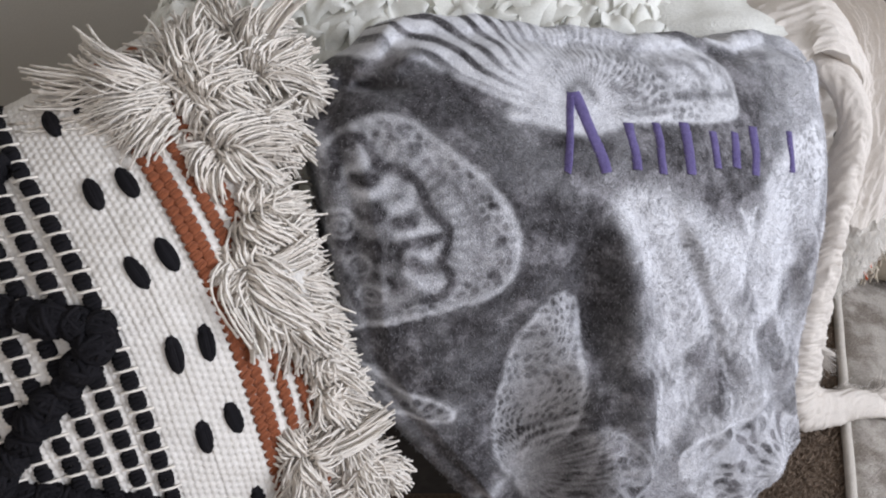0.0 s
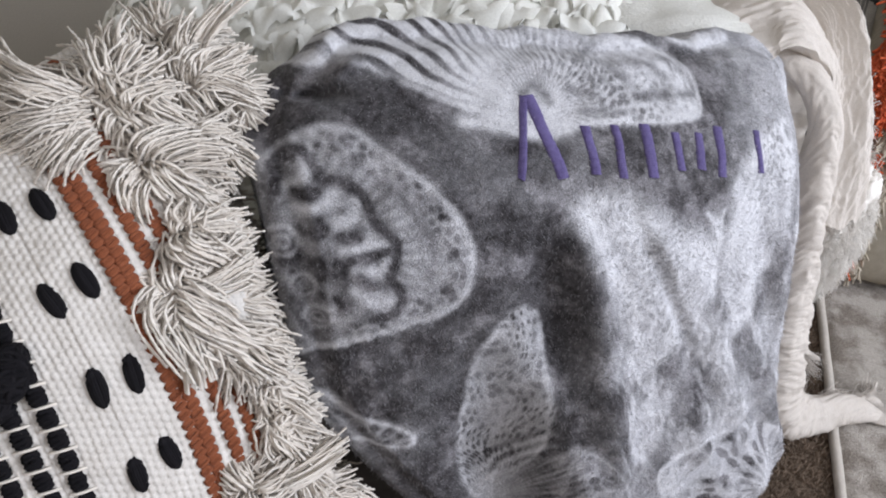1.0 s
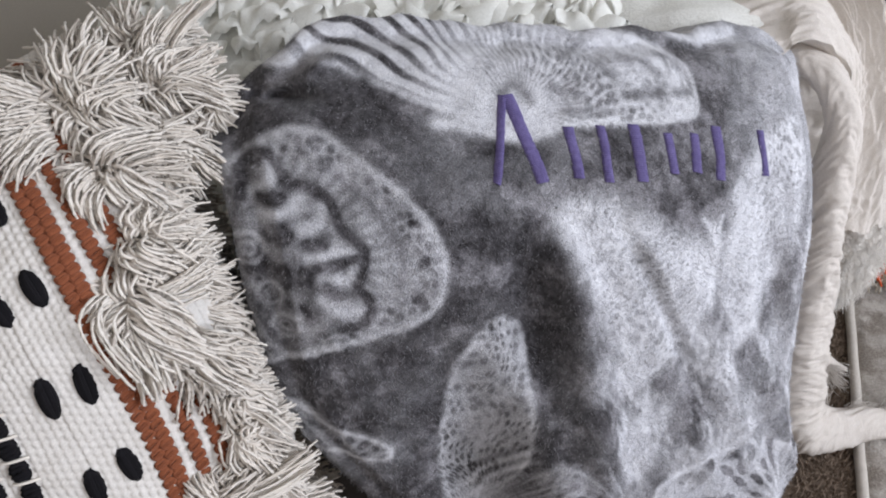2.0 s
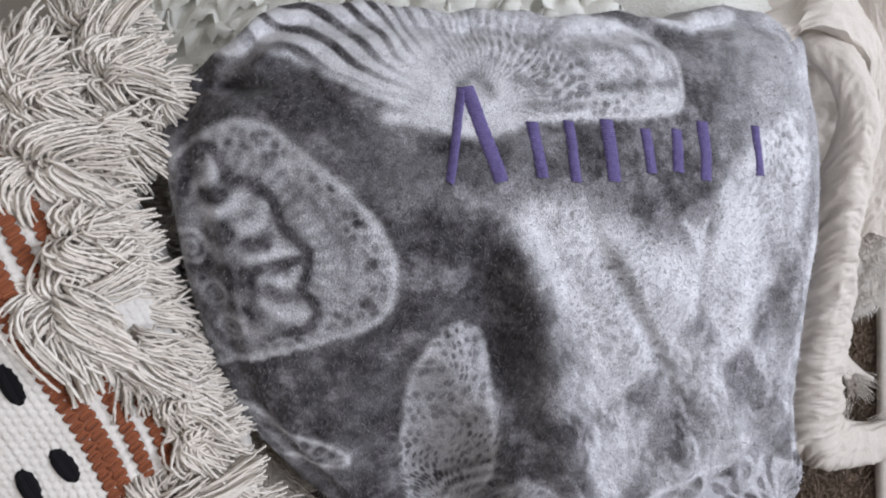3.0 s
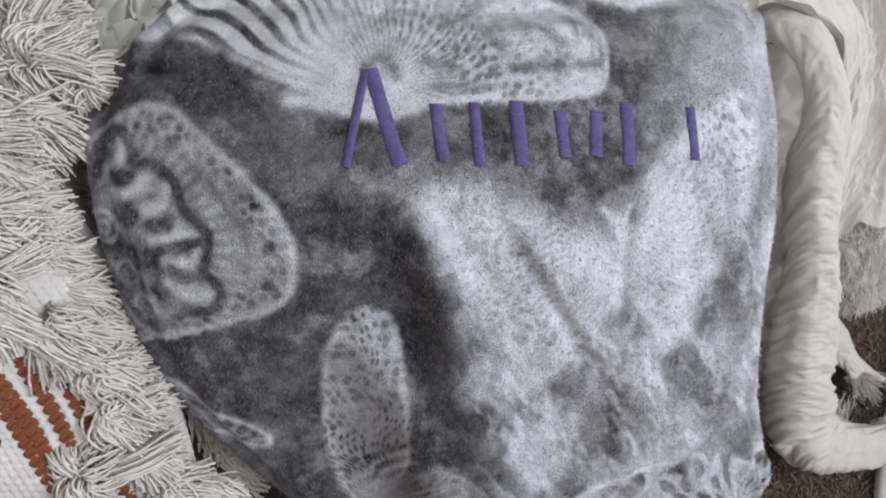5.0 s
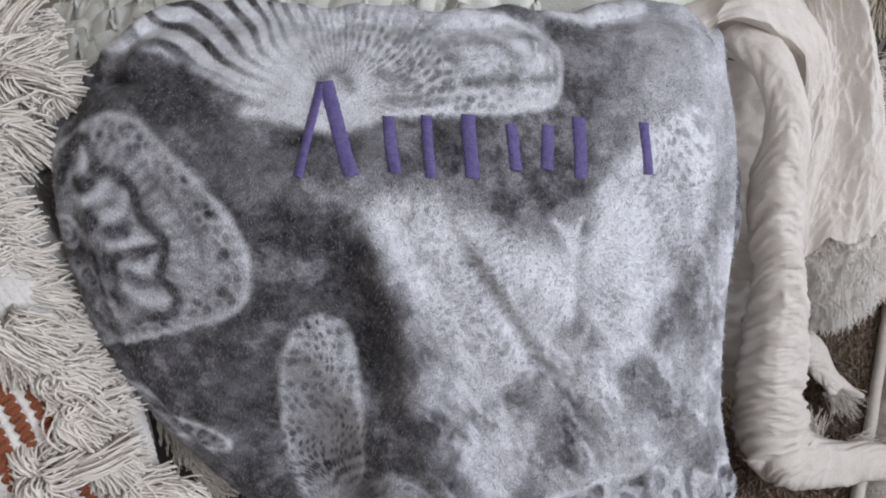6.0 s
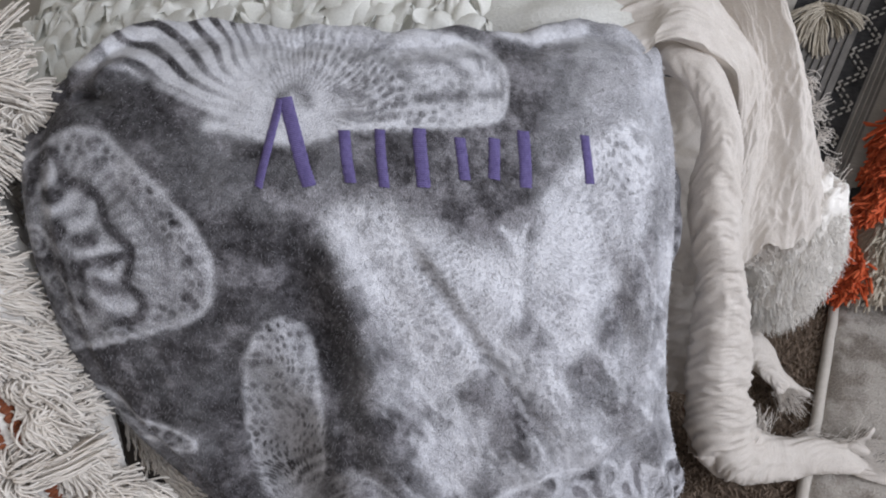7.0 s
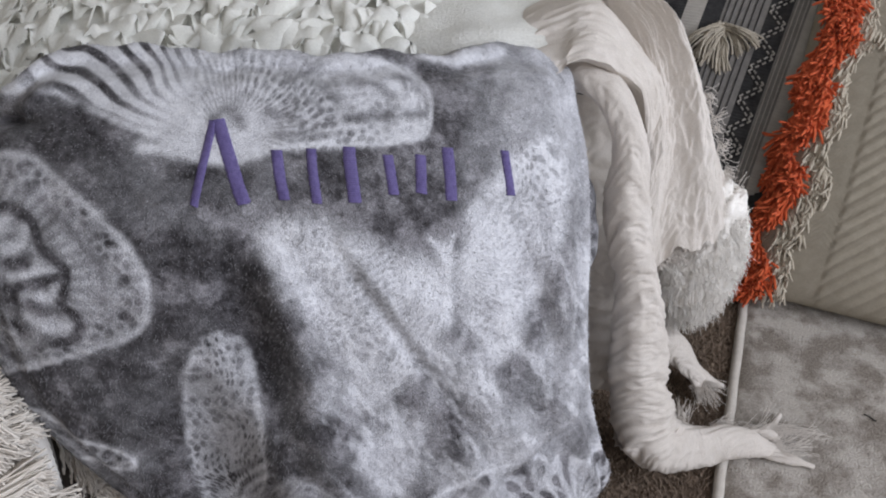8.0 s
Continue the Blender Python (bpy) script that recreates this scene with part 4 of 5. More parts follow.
rs = np.random.RandomState(9)
def head(s0, t0, length, strands, sd, lean=(0.0, 0.0), shift=0.0, tall=0.024, r=0.00132, at=None):
    """A mop of cut yarn: locks of parallel strands rise from the knot, bend, cross one another and end bluntly."""
    rs = np.random.RandomState(sd)
    locks = 12
    ang = np.arange(locks) * 2.39996 + rs.normal(0, 0.25, locks)
    tier = (np.arange(locks) + 0.5) / locks
    pick = rs.randint(0, locks, strands)
    l = tier[pick][:, None, None]
    an = (ang[pick] + rs.normal(0, 0.05, strands))[:, None, None]
    L = length * (rs.uniform(0.84, 1.15, locks)[pick] * rs.uniform(0.93, 1.03, strands))[:, None, None] * (1.12 - 0.40 * l)
    k = np.linspace(0, 1, 16)[None, :, None]
    out = unit(CB * np.cos(an) + CA * np.sin(an) + CB * lean[0] + CA * lean[1])
    side = np.cross(CN, out)
    swirl = rs.normal(0, 0.42, locks)[pick][:, None, None] + rs.normal(0, 0.07, (strands, 1, 1))
    base = on_cushion(np.array(min(s0, 1.0)), np.array(min(t0, 1.0))) + CB * shift if at is None else np.array(at)
    off = rs.normal(0, 0.0075, (strands, 1, 1))
    thick = rs.normal(0, 0.0030, (strands, 1, 1))
    high = tall * (0.25 + 0.85 * l) * (1 + 0.25 * rs.normal(size=locks)[pick][:, None, None])
    P = base + 0.003 * rs.normal(size=(strands, 1, 3)) + out * L * (0.30 * k + 0.70 * k ** 1.2)
    P = P + CN * (0.002 + high * np.sin(k ** 0.8 * math.pi * 0.88) + thick * np.minimum(3 * k, 1))
    P = P + side * (L * swirl * k ** 2 + off * (0.75 + 0.45 * k) + 0.0013 * np.sin(k * rs.uniform(5, 10, (strands, 1, 1)) + rs.uniform(0, 6, (strands, 1, 1))))
    P = P + np.array([0, 0, -0.009]) * k ** 2 + 0.0003 * np.cumsum(rs.normal(size=P.shape), 1) * k
    return tubes("tassel", P, r, CREAM_YARN, cushion, twist=38.0)


# full tassel heads along the fringed side, with a low row of combed yarn under them
for i, (s0, t0, ln, n, lean, shift) in enumerate(((1.0, -0.80, 0.046, 440, (0.0, -0.2), 0.0), (0.92, -0.43, 0.050, 560, (-0.1, 0.0), -0.004), (0.80, 0.0, 0.050, 560, (-0.1, 0.1), 0.0), (0.80, 0.70, 0.046, 520, (-0.1, 0.0), 0.0),
                                                  (0.80, 0.93, 0.036, 280, (-0.6, 0.2), 0.0), (0.90, -0.16, 0.040, 320, (0.2, 0.5), 0.0), (0.95, -0.62, 0.042, 320, (0.1, 0.2), 0.0))):
    head(s0, t0, ln, n, 430 + i, lean, shift - 0.009)
# heads bunched on the far corner
for i, (at, ln, n, lean) in enumerate((((-0.172, 0.560, 0.728), 0.048, 440, (-0.1, -0.4)), ((-0.140, 0.570, 0.700), 0.040, 400, (0.0, 0.2)), ((-0.200, 0.600, 0.740), 0.048, 320, (-0.4, -0.5)), ((-0.166, 0.515, 0.700), 0.040, 340, (0.0, 0.5)))):
    head(0, 0, ln, n, 490 + i, lean, at=at)
# low heads in the gap between cushion and blanket
for i, (at, lean) in enumerate((((-0.112, 0.372, 0.500), (0.1, 0.7)), ((-0.100, 0.352, 0.458), (0.0, 0.8)), ((-0.088, 0.340, 0.415), (0.0, 0.8)), ((-0.072, 0.356, 0.380), (-0.2, 0.8)))):
    head(0, 0, 0.034, 240, 560 + i, lean, at=at, tall=0.012)
# combed heads: the corner one swept aside over the weave, smaller ones beside the blanket
for i, (s0, t0, ln, n, lean) in enumerate(((0.80, -0.66, 0.092, 420, (-3.6, 0.3)), (0.82, -0.74, 0.086, 360, (-3.0, -0.6)), (0.78, -0.60, 0.080, 280, (-3.4, 1.2)), (0.76, -0.03, 0.058, 150, (-2.4, 0.1)), (0.86, 0.20, 0.046, 220, (0.3, 1.5)), (0.90, 0.40, 0.030, 180, (0.3, 1.0)), (0.88, 0.54, 0.030, 180, (0.2, 0.8)), (0.90, -0.72, 0.046, 220, (0.0, -0.6)))):
    head(s0, t0, ln, n, 450 + i, lean, tall=0.020)
# loose yarns hanging off the seam
for i in range(14):
    t0 = -0.9 + 1.9 * i / 13
    at = on_cushion(np.array(0.99 if t0 < -0.4 else 0.90), np.array(min(t0, 0.99))) - CN * 0.012
    tassel("tassel", at, CB * 0.7 + CA * rs.uniform(0.2, 0.9) - CN * 0.45, CN, 0.040, 0.35, 60, CREAM_YARN, cushion, 500 + i, r=0.0011, lift=0.008)

# the underside of the fringe, reaching under the blanket
for i in range(18):
    t0 = -0.78 + 1.78 * i / 17
    at = on_cushion(np.array(0.84), np.array(min(t0, 0.99)))
    at = at - CN * (float(np.interp(t0, (-0.8, 0.0, 0.5, 1.0), (0.10, 0.130, 0.150, 0.145))) + 0.008 * (i % 2))
    brush(at, CB * 0.9 + CA * rs.uniform(-0.1, 0.9) - CN * 0.22, CN, 0.036 + 0.006 * (i % 3), 120, 530 + i, 0.6, r=0.0012, lift=0.012)

# ---- ivory ruffled cushion behind ----
RC, RS = np.array([0.02, 0.98, 0.50]), np.array([0.46, 0.30, 0.20])


def on_ruffle(x, y, lift=0.0):
    e = np.clip(1 - np.abs((x - RC[0]) / RS[0]) ** 3, 0, 1) * np.clip(1 - np.abs((y - RC[1]) / RS[1]) ** 3, 0, 1)
    z = RC[2] + RS[2] * e ** 0.6 + lift - 0.05 * (x - RC[0])
    return np.stack(np.broadcast_arrays(x, y, z), -1)


ruffle_cushion = empty("ruffled_cushion", "ivory chiffon cushion covered in rows of gathered ruffles", "cushion")
gx, gy = np.meshgrid(RC[0] + RS[0] * np.sin(np.linspace(-1, 1, 50) * math.pi / 2), RC[1] + RS[1] * np.sin(np.linspace(-1, 1, 50) * math.pi / 2), indexing="ij")
top = on_ruffle(gx, gy)
sheet("cover", top, RUFFLE, ruffle_cushion)
low = top.copy()
low[..., 2] = np.minimum(top[..., 2], 0.36)
sheet("back_cover", low[::-1], RUFFLE, ruffle_cushion)
def ruffle_row(j, y0):
    """One gathered row: thin petals of chiffon sewn side by side, cupped, rippled and overlapping."""
    rs = np.random.RandomState(610 + j)
    n = 18
    a = np.linspace(-1, 1, 17)[None, None, :]
    k = np.linspace(0, 1, 12)[None, :, None]
    cx = np.linspace(RC[0] - 0.42, RC[0] + 0.40, n)[:, None, None] + rs.uniform(-0.010, 0.010, (n, 1, 1))
    cy = y0 + rs.uniform(-0.008, 0.008, (n, 1, 1))
    turn = rs.normal(0, 0.55, (n, 1, 1))
    long = rs.uniform(0.050, 0.080, (n, 1, 1))
    wide = rs.uniform(0.030, 0.050, (n, 1, 1))
    cup = rs.normal(0.35, 0.55, (n, 1, 1))
    ph = rs.uniform(0, 6.3, (n, 1, 1))
    rise = rs.uniform(0.45, 1.15, (n, 1, 1))
    wob = rs.uniform(2.2, 4.2, (n, 1, 1))
    ripple = 0.0095 * np.sin(a * wob * 1.7 + ph) * k ** 1.3 + 0.0042 * np.sin(a * wob * 4.1 + 2 * ph + 3 * k) * k ** 1.5
    reach = long * (k - 0.22 * k ** 3) * (1 - 0.30 * a ** 2 * k)
    across = wide * a * (0.35 + 0.80 * np.sqrt(k)) + 0.005 * np.sin(k * 4 + ph)
    x = cx + across * np.cos(turn) - reach * np.sin(turn) + 0.6 * ripple
    y = cy - reach * np.cos(turn) * 0.85 - across * np.sin(turn) * 0.6 + ripple
    lift = 0.003 + long * rise * (0.75 * k - 0.62 * k ** 2.4) + 0.012 * cup * (a ** 2 - 0.4) * k + ripple
    P = on_ruffle(x, y)
    P[..., 2] = P[..., 2] + np.maximum(lift, 0.001)
    for petal in P:
        sheet("petal", petal, RUFFLE, ruffle_cushion)


for j in range(17):
    ruffle_row(j, 0.705 + 0.026 * j)

# a folded lace throw next to it
lx, ly = np.meshgrid(np.linspace(0.22, 0.43, 90), np.linspace(0.77, 1.2, 90), indexing="ij")
lz = 0.655 + 0.10 * (ly - 0.75) - 0.55 * np.maximum(lx - 0.44, 0) ** 1.3 + 0.006 * lattice((lx, ly), 22, 71) + 0.012 * np.sin((lx * 0.8 + ly * 0.5) * 30) - 3.0 * np.maximum(0.80 - ly, 0) ** 1.6
lace = sheet("lace_throw", np.stack([lx, ly, lz], -1), LACE)
tagged(lace, "ivory lace cloth folded over the ruffled cushion", "lace cloth")

# ---- cream muslin throw ----
throw = empty("muslin_throw", "cream crinkled muslin throw hanging down, frayed ends on the rug", "throw blanket")


def crinkle(x, y, seed):
    """Sharp irregular creases: ridged noise at three sizes."""
    out = 0
    for f, a in ((1.0, 1.0), (2.1, 0.75), (4.3, 0.5)):
        wx = x * f + 0.8 * lattice((x * f * 0.6, y * f * 0.6), 1, seed + 20)
        out = out + a * (1 - 2.2 * np.abs(lattice((wx, y * f), 1, seed + int(f * 3))))
    return out


def roll_of_cloth(name, path, radii, flat, seed, wrinkles=26, parent=throw, rings=420, sides=72, twist=2.0, label=""):
    """A twisted roll of gauze: a sweep along a path, with spiralling creases."""
    c = spline(path, rings)
    T = unit(np.gradient(c, axis=0))
    ref = np.array([0.55, -0.6, 0.58])
    A = unit(np.cross(T, ref))
    B = np.cross(A, T)
    k = np.linspace(0, 1, rings)
    rr = np.interp(k, np.linspace(0, 1, len(radii)), radii)[:, None]
    ff = np.interp(k, np.linspace(0, 1, len(flat)), flat)[:, None]
    ang = np.linspace(0, 2 * math.pi, sides, endpoint=False)[None]
    K = k[:, None] + 0 * ang
    w1 = np.sin(K * wrinkles * 2 * math.pi + 1.6 * twist * np.sin(ang + seed) + 5.0 * lattice((K * 9, np.sin(ang) * 1.5), 1, seed) + 2.0 * lattice((K * 23, np.cos(ang) * 2.5), 1, seed + 9))
    w2 = lattice((K * wrinkles * 1.7 + 0.4 * np.sin(ang), np.cos(ang) * 1.6 + seed), 1, seed + 1)
    w3 = lattice((K * 6, np.sin(ang) * 1.3 + 2), 1, seed + 2)
    amp = 0.034 * np.clip(0.75 + 0.9 * lattice((K * 11, np.sin(ang) * 1.4), 1, seed + 4), 0.1, 2)
    fine = lattice((K * wrinkles * 5 + 3 * np.sin(ang), np.cos(ang) * 5 + 7), 1, seed + 6)
    cr = crinkle(K * wrinkles * 1.2 + 2.4 * np.sin(ang + 0.7), 0.75 * np.cos(ang) + 5, seed + 30)
    r = rr * (1 + 0.3 * amp * w1 + 0.03 * w2 + 0.17 * w3 + 0.075 * cr)
    P = c[:, None] + (r * np.cos(ang))[..., None] * A[:, None] + (r * ff * np.sin(ang))[..., None] * B[:, None]
    return sheet(name, P, GAUZE, parent, label, wrap=True)


roll_of_cloth("hanging_roll", [(0.44, 0.80, 0.60), (0.475, 0.775, 0.615), (0.506, 0.742, 0.600), (0.522, 0.714, 0.555), (0.523, 0.692, 0.47), (0.55, 0.685, 0.34), (0.562, 0.665, 0.21), (0.578, 0.64, 0.105), (0.615, 0.628, 0.050)],
              [0.020, 0.022, 0.022, 0.025, 0.028, 0.037, 0.046, 0.054, 0.046], [0.8, 0.8, 0.9, 0.9, 0.9, 0.8, 0.8, 0.8, 0.7], 81)
roll_of_cloth("floor_end", [(0.575, 0.645, 0.095), (0.605, 0.632, 0.055), (0.66, 0.635, 0.034), (0.72, 0.648, 0.030), (0.765, 0.645, 0.020), (0.80, 0.635, 0.010)], [0.046, 0.046, 0.034, 0.026, 0.020, 0.006], [0.75, 0.7, 0.7, 0.75, 0.7, 0.6], 85, 7)
def arched_fold():
    """The throw's broad fold that arches over the roll, with a rounded front rim and an open hollow under it."""
    rim = spline([(0.381, 0.735, 0.630), (0.435, 0.740, 0.637), (0.449, 0.746, 0.647), (0.468, 0.750, 0.650), (0.493, 0.752, 0.641), (0.518, 0.759, 0.619), (0.539, 0.767, 0.592), (0.549, 0.768, 0.546), (0.553, 0.765, 0.47)], 170)[:, None]
    back = spline([(0.375, 0.86, 0.645), (0.435, 0.885, 0.665), (0.492, 0.89, 0.662), (0.535, 0.872, 0.615), (0.575, 0.842, 0.55), (0.590, 0.812, 0.47), (0.592, 0.79, 0.42)], 170)[:, None]
    k = np.linspace(-0.28, 1, 90)[None, :, None]
    a = np.linspace(0, 1, 170)[:, None, None]
    P = rim + (back - rim) * np.maximum(k, 0)
    up = unit(np.array([0.45, -0.45, 0.77]))
    curl = np.minimum(k, 0) / 0.28
    P = P + up * (0.016 * np.sin(np.clip(k, 0, 1) * math.pi) + 0.018 * curl) + (back - rim) * 0.09 * (-curl) ** 2
    cr = crinkle(a[..., 0] * 5 + 2 * k[..., 0], k[..., 0] * 5, 94)
    fold = np.sin(k[..., 0] * 11 + 2.0 * a[..., 0])
    return sheet("arched_fold", P + up * (0.0022 * cr + 0.0035 * fold * smooth(0, 0.2, k[..., 0]))[..., None], GAUZE, throw)


arched_fold()


def back_drape():
    """The shaded inner side of the throw, between the blanket and the roll."""
    a = np.linspace(0, 1, 200)[:, None]
    k = np.linspace(0, 1, 70)[None, :]
    x = 0.39 + 0.14 * k + 0.035 * a + 0.004 * np.sin(a * 90 + 5 * k) * k
    y = 0.80 - 0.035 * k - 0.05 * a + 0.0022 * crinkle(a * 9 + k, k * 2, 93)
    z = 0.588 - 0.523 * a - 0.03 * (1 - k) * a + 0 * x
    return sheet("back_drape", np.stack([x, y, z], -1), GAUZE, throw)


back_drape()


def hanging_panel():
    """The broad part of the throw that hangs behind the roll."""
    a = np.linspace(0, 1, 260)[:, None]
    k = np.linspace(0, 1, 180)[None, :]
    left = spline([(0.50, 0.895, 0.650), (0.548, 0.838, 0.615), (0.555, 0.785, 0.55), (0.548, 0.748, 0.44), (0.55, 0.725, 0.33)], 260)[:, None]
    right = spline([(0.50, 0.91, 0.69), (0.565, 0.87, 0.645), (0.625, 0.84, 0.55), (0.672, 0.81, 0.45), (0.70, 0.80, 0.36)], 260)[:, None]
    P = left + (right - left) * k[..., None]
    bow = 0.018 * np.sin(k * math.pi) + 0.012 * np.sin(k * 9 + 2 * a) * smooth(0, 0.3, a) + 0.0018 * crinkle(a * 4.2 + 2.6 * k, k * 3.4 - 1.5 * a, 91) + 0.006 * lattice((a * 3 + 2 * k, k * 5), 1, 98) + 0.0008 * crinkle(a * 15 + 4 * k, k * 11, 92)
    P = P + (bow + (0.012 - 0.036 * smooth(0.85, 0.0, k)) * smooth(0.85, 0.20, a))[..., None] * unit([0.5, -0.65, 0.55])
    P[..., 2] += (0.022 * lattice((k * 5, 0 * a + 3), 1, 96) + 0.010 * lattice((k * 17, 0 * a + 1), 1, 97)) * smooth(0.7, 1.0, a)
    return sheet("hanging_panel", P, GAUZE, throw)


hanging_panel()


def fray(name, base, aim, normal, length, strands, sd, spread=0.22, r=0.00042):
    """A ravelled end: fine threads in a few loose locks."""
    rs = np.random.RandomState(sd)
    aim, normal = unit(aim), unit(normal)
    side = np.cross(normal, aim)
    locks = 5
    pick = rs.randint(0, locks, strands)
    ang = (rs.normal(0, spread, locks)[pick] + rs.normal(0, 0.07, strands))[:, None, None]
    L = (length * rs.uniform(0.55, 1.1, locks)[pick] * rs.uniform(0.7, 1.0, strands))[:, None, None]
    k = np.linspace(0, 1, 8)[None, :, None]
    up = rs.uniform(0, 1, (strands, 1, 1))
    bend = rs.normal(0, 0.35, locks)[pick][:, None, None]
    P = np.asarray(base) + rs.normal(0, 0.006, (strands, 1, 1)) * side + (aim * np.cos(ang) + side * np.sin(ang)) * L * k + side * L * bend * k ** 2 + normal * 0.007 * up * np.sin(k * 2.6)
    P = P + 0.0012 * np.cumsum(rs.normal(size=(strands, 8, 3)), 1) * k
    P[..., 2] = np.maximum(P[..., 2], 0.0015)
    return tubes(name, P, r, GAUZE, throw, sides=4)


for i, (b, d, ln) in enumerate((((0.775, 0.642, 0.018), (1, -0.15, -0.05), 0.085), ((0.765, 0.66, 0.020), (0.75, 0.75, -0.05), 0.085), ((0.70, 0.668, 0.030), (0.9, 0.4, 0.05), 0.05), ((0.74, 0.655, 0.03), (0.8, 0.3, -0.1), 0.07), ((0.64, 0.66, 0.05), (0.3, 0.9, 0.1), 0.05))):
    fray("fray", b, d, (0, 0, 1), ln, 90, 700 + i, 0.3, r=0.0003)
for i, path in enumerate(([(0.76, 0.644, 0.020), (0.80, 0.632, 0.012), (0.845, 0.618, 0.007)], [(0.755, 0.655, 0.022), (0.79, 0.675, 0.016), (0.822, 0.712, 0.008)], [(0.75, 0.66, 0.026), (0.79, 0.664, 0.022), (0.806, 0.645, 0.010)],
                          [(0.655, 0.645, 0.05), (0.65, 0.675, 0.045), (0.66, 0.70, 0.03)], [(0.69, 0.785, 0.030), (0.70, 0.755, 0.015), (0.695, 0.735, 0.006)], [(0.695, 0.785, 0.028), (0.725, 0.775, 0.012), (0.745, 0.77, 0.005)])):
    roll_of_cloth("loose_end", path, [0.013, 0.009, 0.003], [0.6, 0.55, 0.5], 120 + 3 * i, 5, rings=70, sides=24)
for i in range(9):
    f = i / 8
    fray("fray", np.array([0.56, 0.74, 0.345]) * (1 - f) + np.array([0.695, 0.80, 0.365]) * f, (0.15, -0.1, -1), (0.4, -0.7, 0.5), 0.040, 70, 740 + i, 0.35)
for i in range(6):
    f = i / 5
    fray("fray", np.array([0.632, 0.838, 0.54]) * (1 - f) + np.array([0.70, 0.80, 0.37]) * f, (0.9, 0.1, -0.4), (0.4, -0.7, 0.5), 0.020, 34, 760 + i, 0.5)

# second end of the throw lying on the carpet
roll_of_cloth("second_end", [(0.61, 0.80, 0.10), (0.655, 0.80, 0.075), (0.685, 0.785, 0.04), (0.705, 0.775, 0.02)], [0.030, 0.026, 0.020, 0.014], [0.7, 0.7, 0.7, 0.6], 89, 4)
for i, (b, d) in enumerate((((0.70, 0.775, 0.018), (0.8, -0.2, -0.2)), ((0.69, 0.765, 0.02), (0.4, -0.9, -0.1)))):
    fray("fray", b, d, (0, 0, 1), 0.055, 80, 720 + i, 0.3, r=0.0003)


# ---- white fleece under the throw ----
def fleece_pad():
    ob = empty("sheepskin", "white long-haired sheepskin hanging behind the muslin throw", "sheepskin")
    a, b = np.meshgrid(np.linspace(-1, 1, 90), np.linspace(0, 2 * math.pi, 110), indexing="ij")
    mid, size = np.array([0.652, 0.818, 0.285]), np.array([0.074, 0.050, 0.145])
    ca = np.sqrt(np.clip(1 - a * a, 0, 1))
    D = np.stack([ca * np.cos(b), ca * np.sin(b), a], -1)
    lump = 1 + 0.10 * crinkle(D[..., 0] * 4 + 3, D[..., 2] * 5 + 2, 44) * 0.5 + 0.05 * lattice((D[..., 0] * 7, D[..., 2] * 9), 1, 45)
    sheet("hide", mid + D * size * lump[..., None], FLEECE, ob)
    rs = np.random.RandomState(33)
    n = 9000
    d = unit(rs.normal(size=(n, 3)))
    d = d[d @ unit([0.25, -0.85, 0.45]) > -0.35]
    n = len(d)
    k = np.linspace(0, 1, 5)[None, :, None]
    lock = unit(d + 0.8 * np.stack([lattice((d[:, 0] * 5, d[:, 2] * 5), 1, s) for s in (1, 2, 3)], -1))
    P = mid + d[:, None] * size * 0.98 + k * 0.026 * (lock[:, None] * 0.5 + np.array([0.1, 0, -0.85]) * k ** 0.6) * rs.uniform(0.4, 1.1, (n, 1, 1)) + 0.003 * rs.normal(size=(n, 5, 3)) * k
    tubes("wool", P, np.array([0.0008, 0.00075, 0.0006, 0.0004, 0.0002])[None], FLEECE, ob, "long white wool", sides=4)
    return ob


fleece_pad()

# ---- sand cushion with an orange shag band ----
SO, SE = np.array([0.824, 0.985, 0.02]), unit([0.922, -0.387, 0])
SU = np.array([0.349, 0.686, 0.638])
SU = unit(SU - SE * (SU @ SE))
SN = np.cross(SE, SU)


def on_sand(a, b, lift=0.0):
    """a along the floor edge, b up the face, in metres on a cushion 0.45 wide."""
    a, b = np.asarray(a, float), np.asarray(b, float)
    x, y = np.clip(a / 0.25 - 1, -1, 1), np.clip(b / 0.32 - 1, -1, 1)
    h = 0.085 * (np.clip(1 - np.abs(x) ** 2.5, 0, 1) * np.clip(1 - np.abs(y) ** 2.5, 0, 1)) ** 0.5 + lift
    return SO + a[..., None] * SE + b[..., None] * SU + h[..., None] * SN


sand = empty("shag_cushion", "sand textured cushion with a burnt orange shag band, on the rug", "cushion")
a, b = np.meshgrid(0.25 + 0.25 * np.sin(np.linspace(-1, 1, 260) * math.pi / 2), 0.32 + 0.32 * np.sin(np.linspace(-1, 1, 260) * math.pi / 2), indexing="ij")
rel = 0.0022 * np.abs(np.sin((b + 0.35 * np.abs(((a / 0.07) % 1) - 0.5) * 0.2) * 300)) * smooth(0.09, 0.11, b) + 0.0035 * np.abs(np.sin((a - b) * 110)) * smooth(0.12, 0.13, a)
sheet("cover", on_sand(a, b, rel), SAND_WEAVE, sand)
fr = on_sand(a, b)
sheet("back_cover", (fr - 2 * ((fr - SO) @ SN)[..., None] * SN)[::-1], SAND_WEAVE, sand)


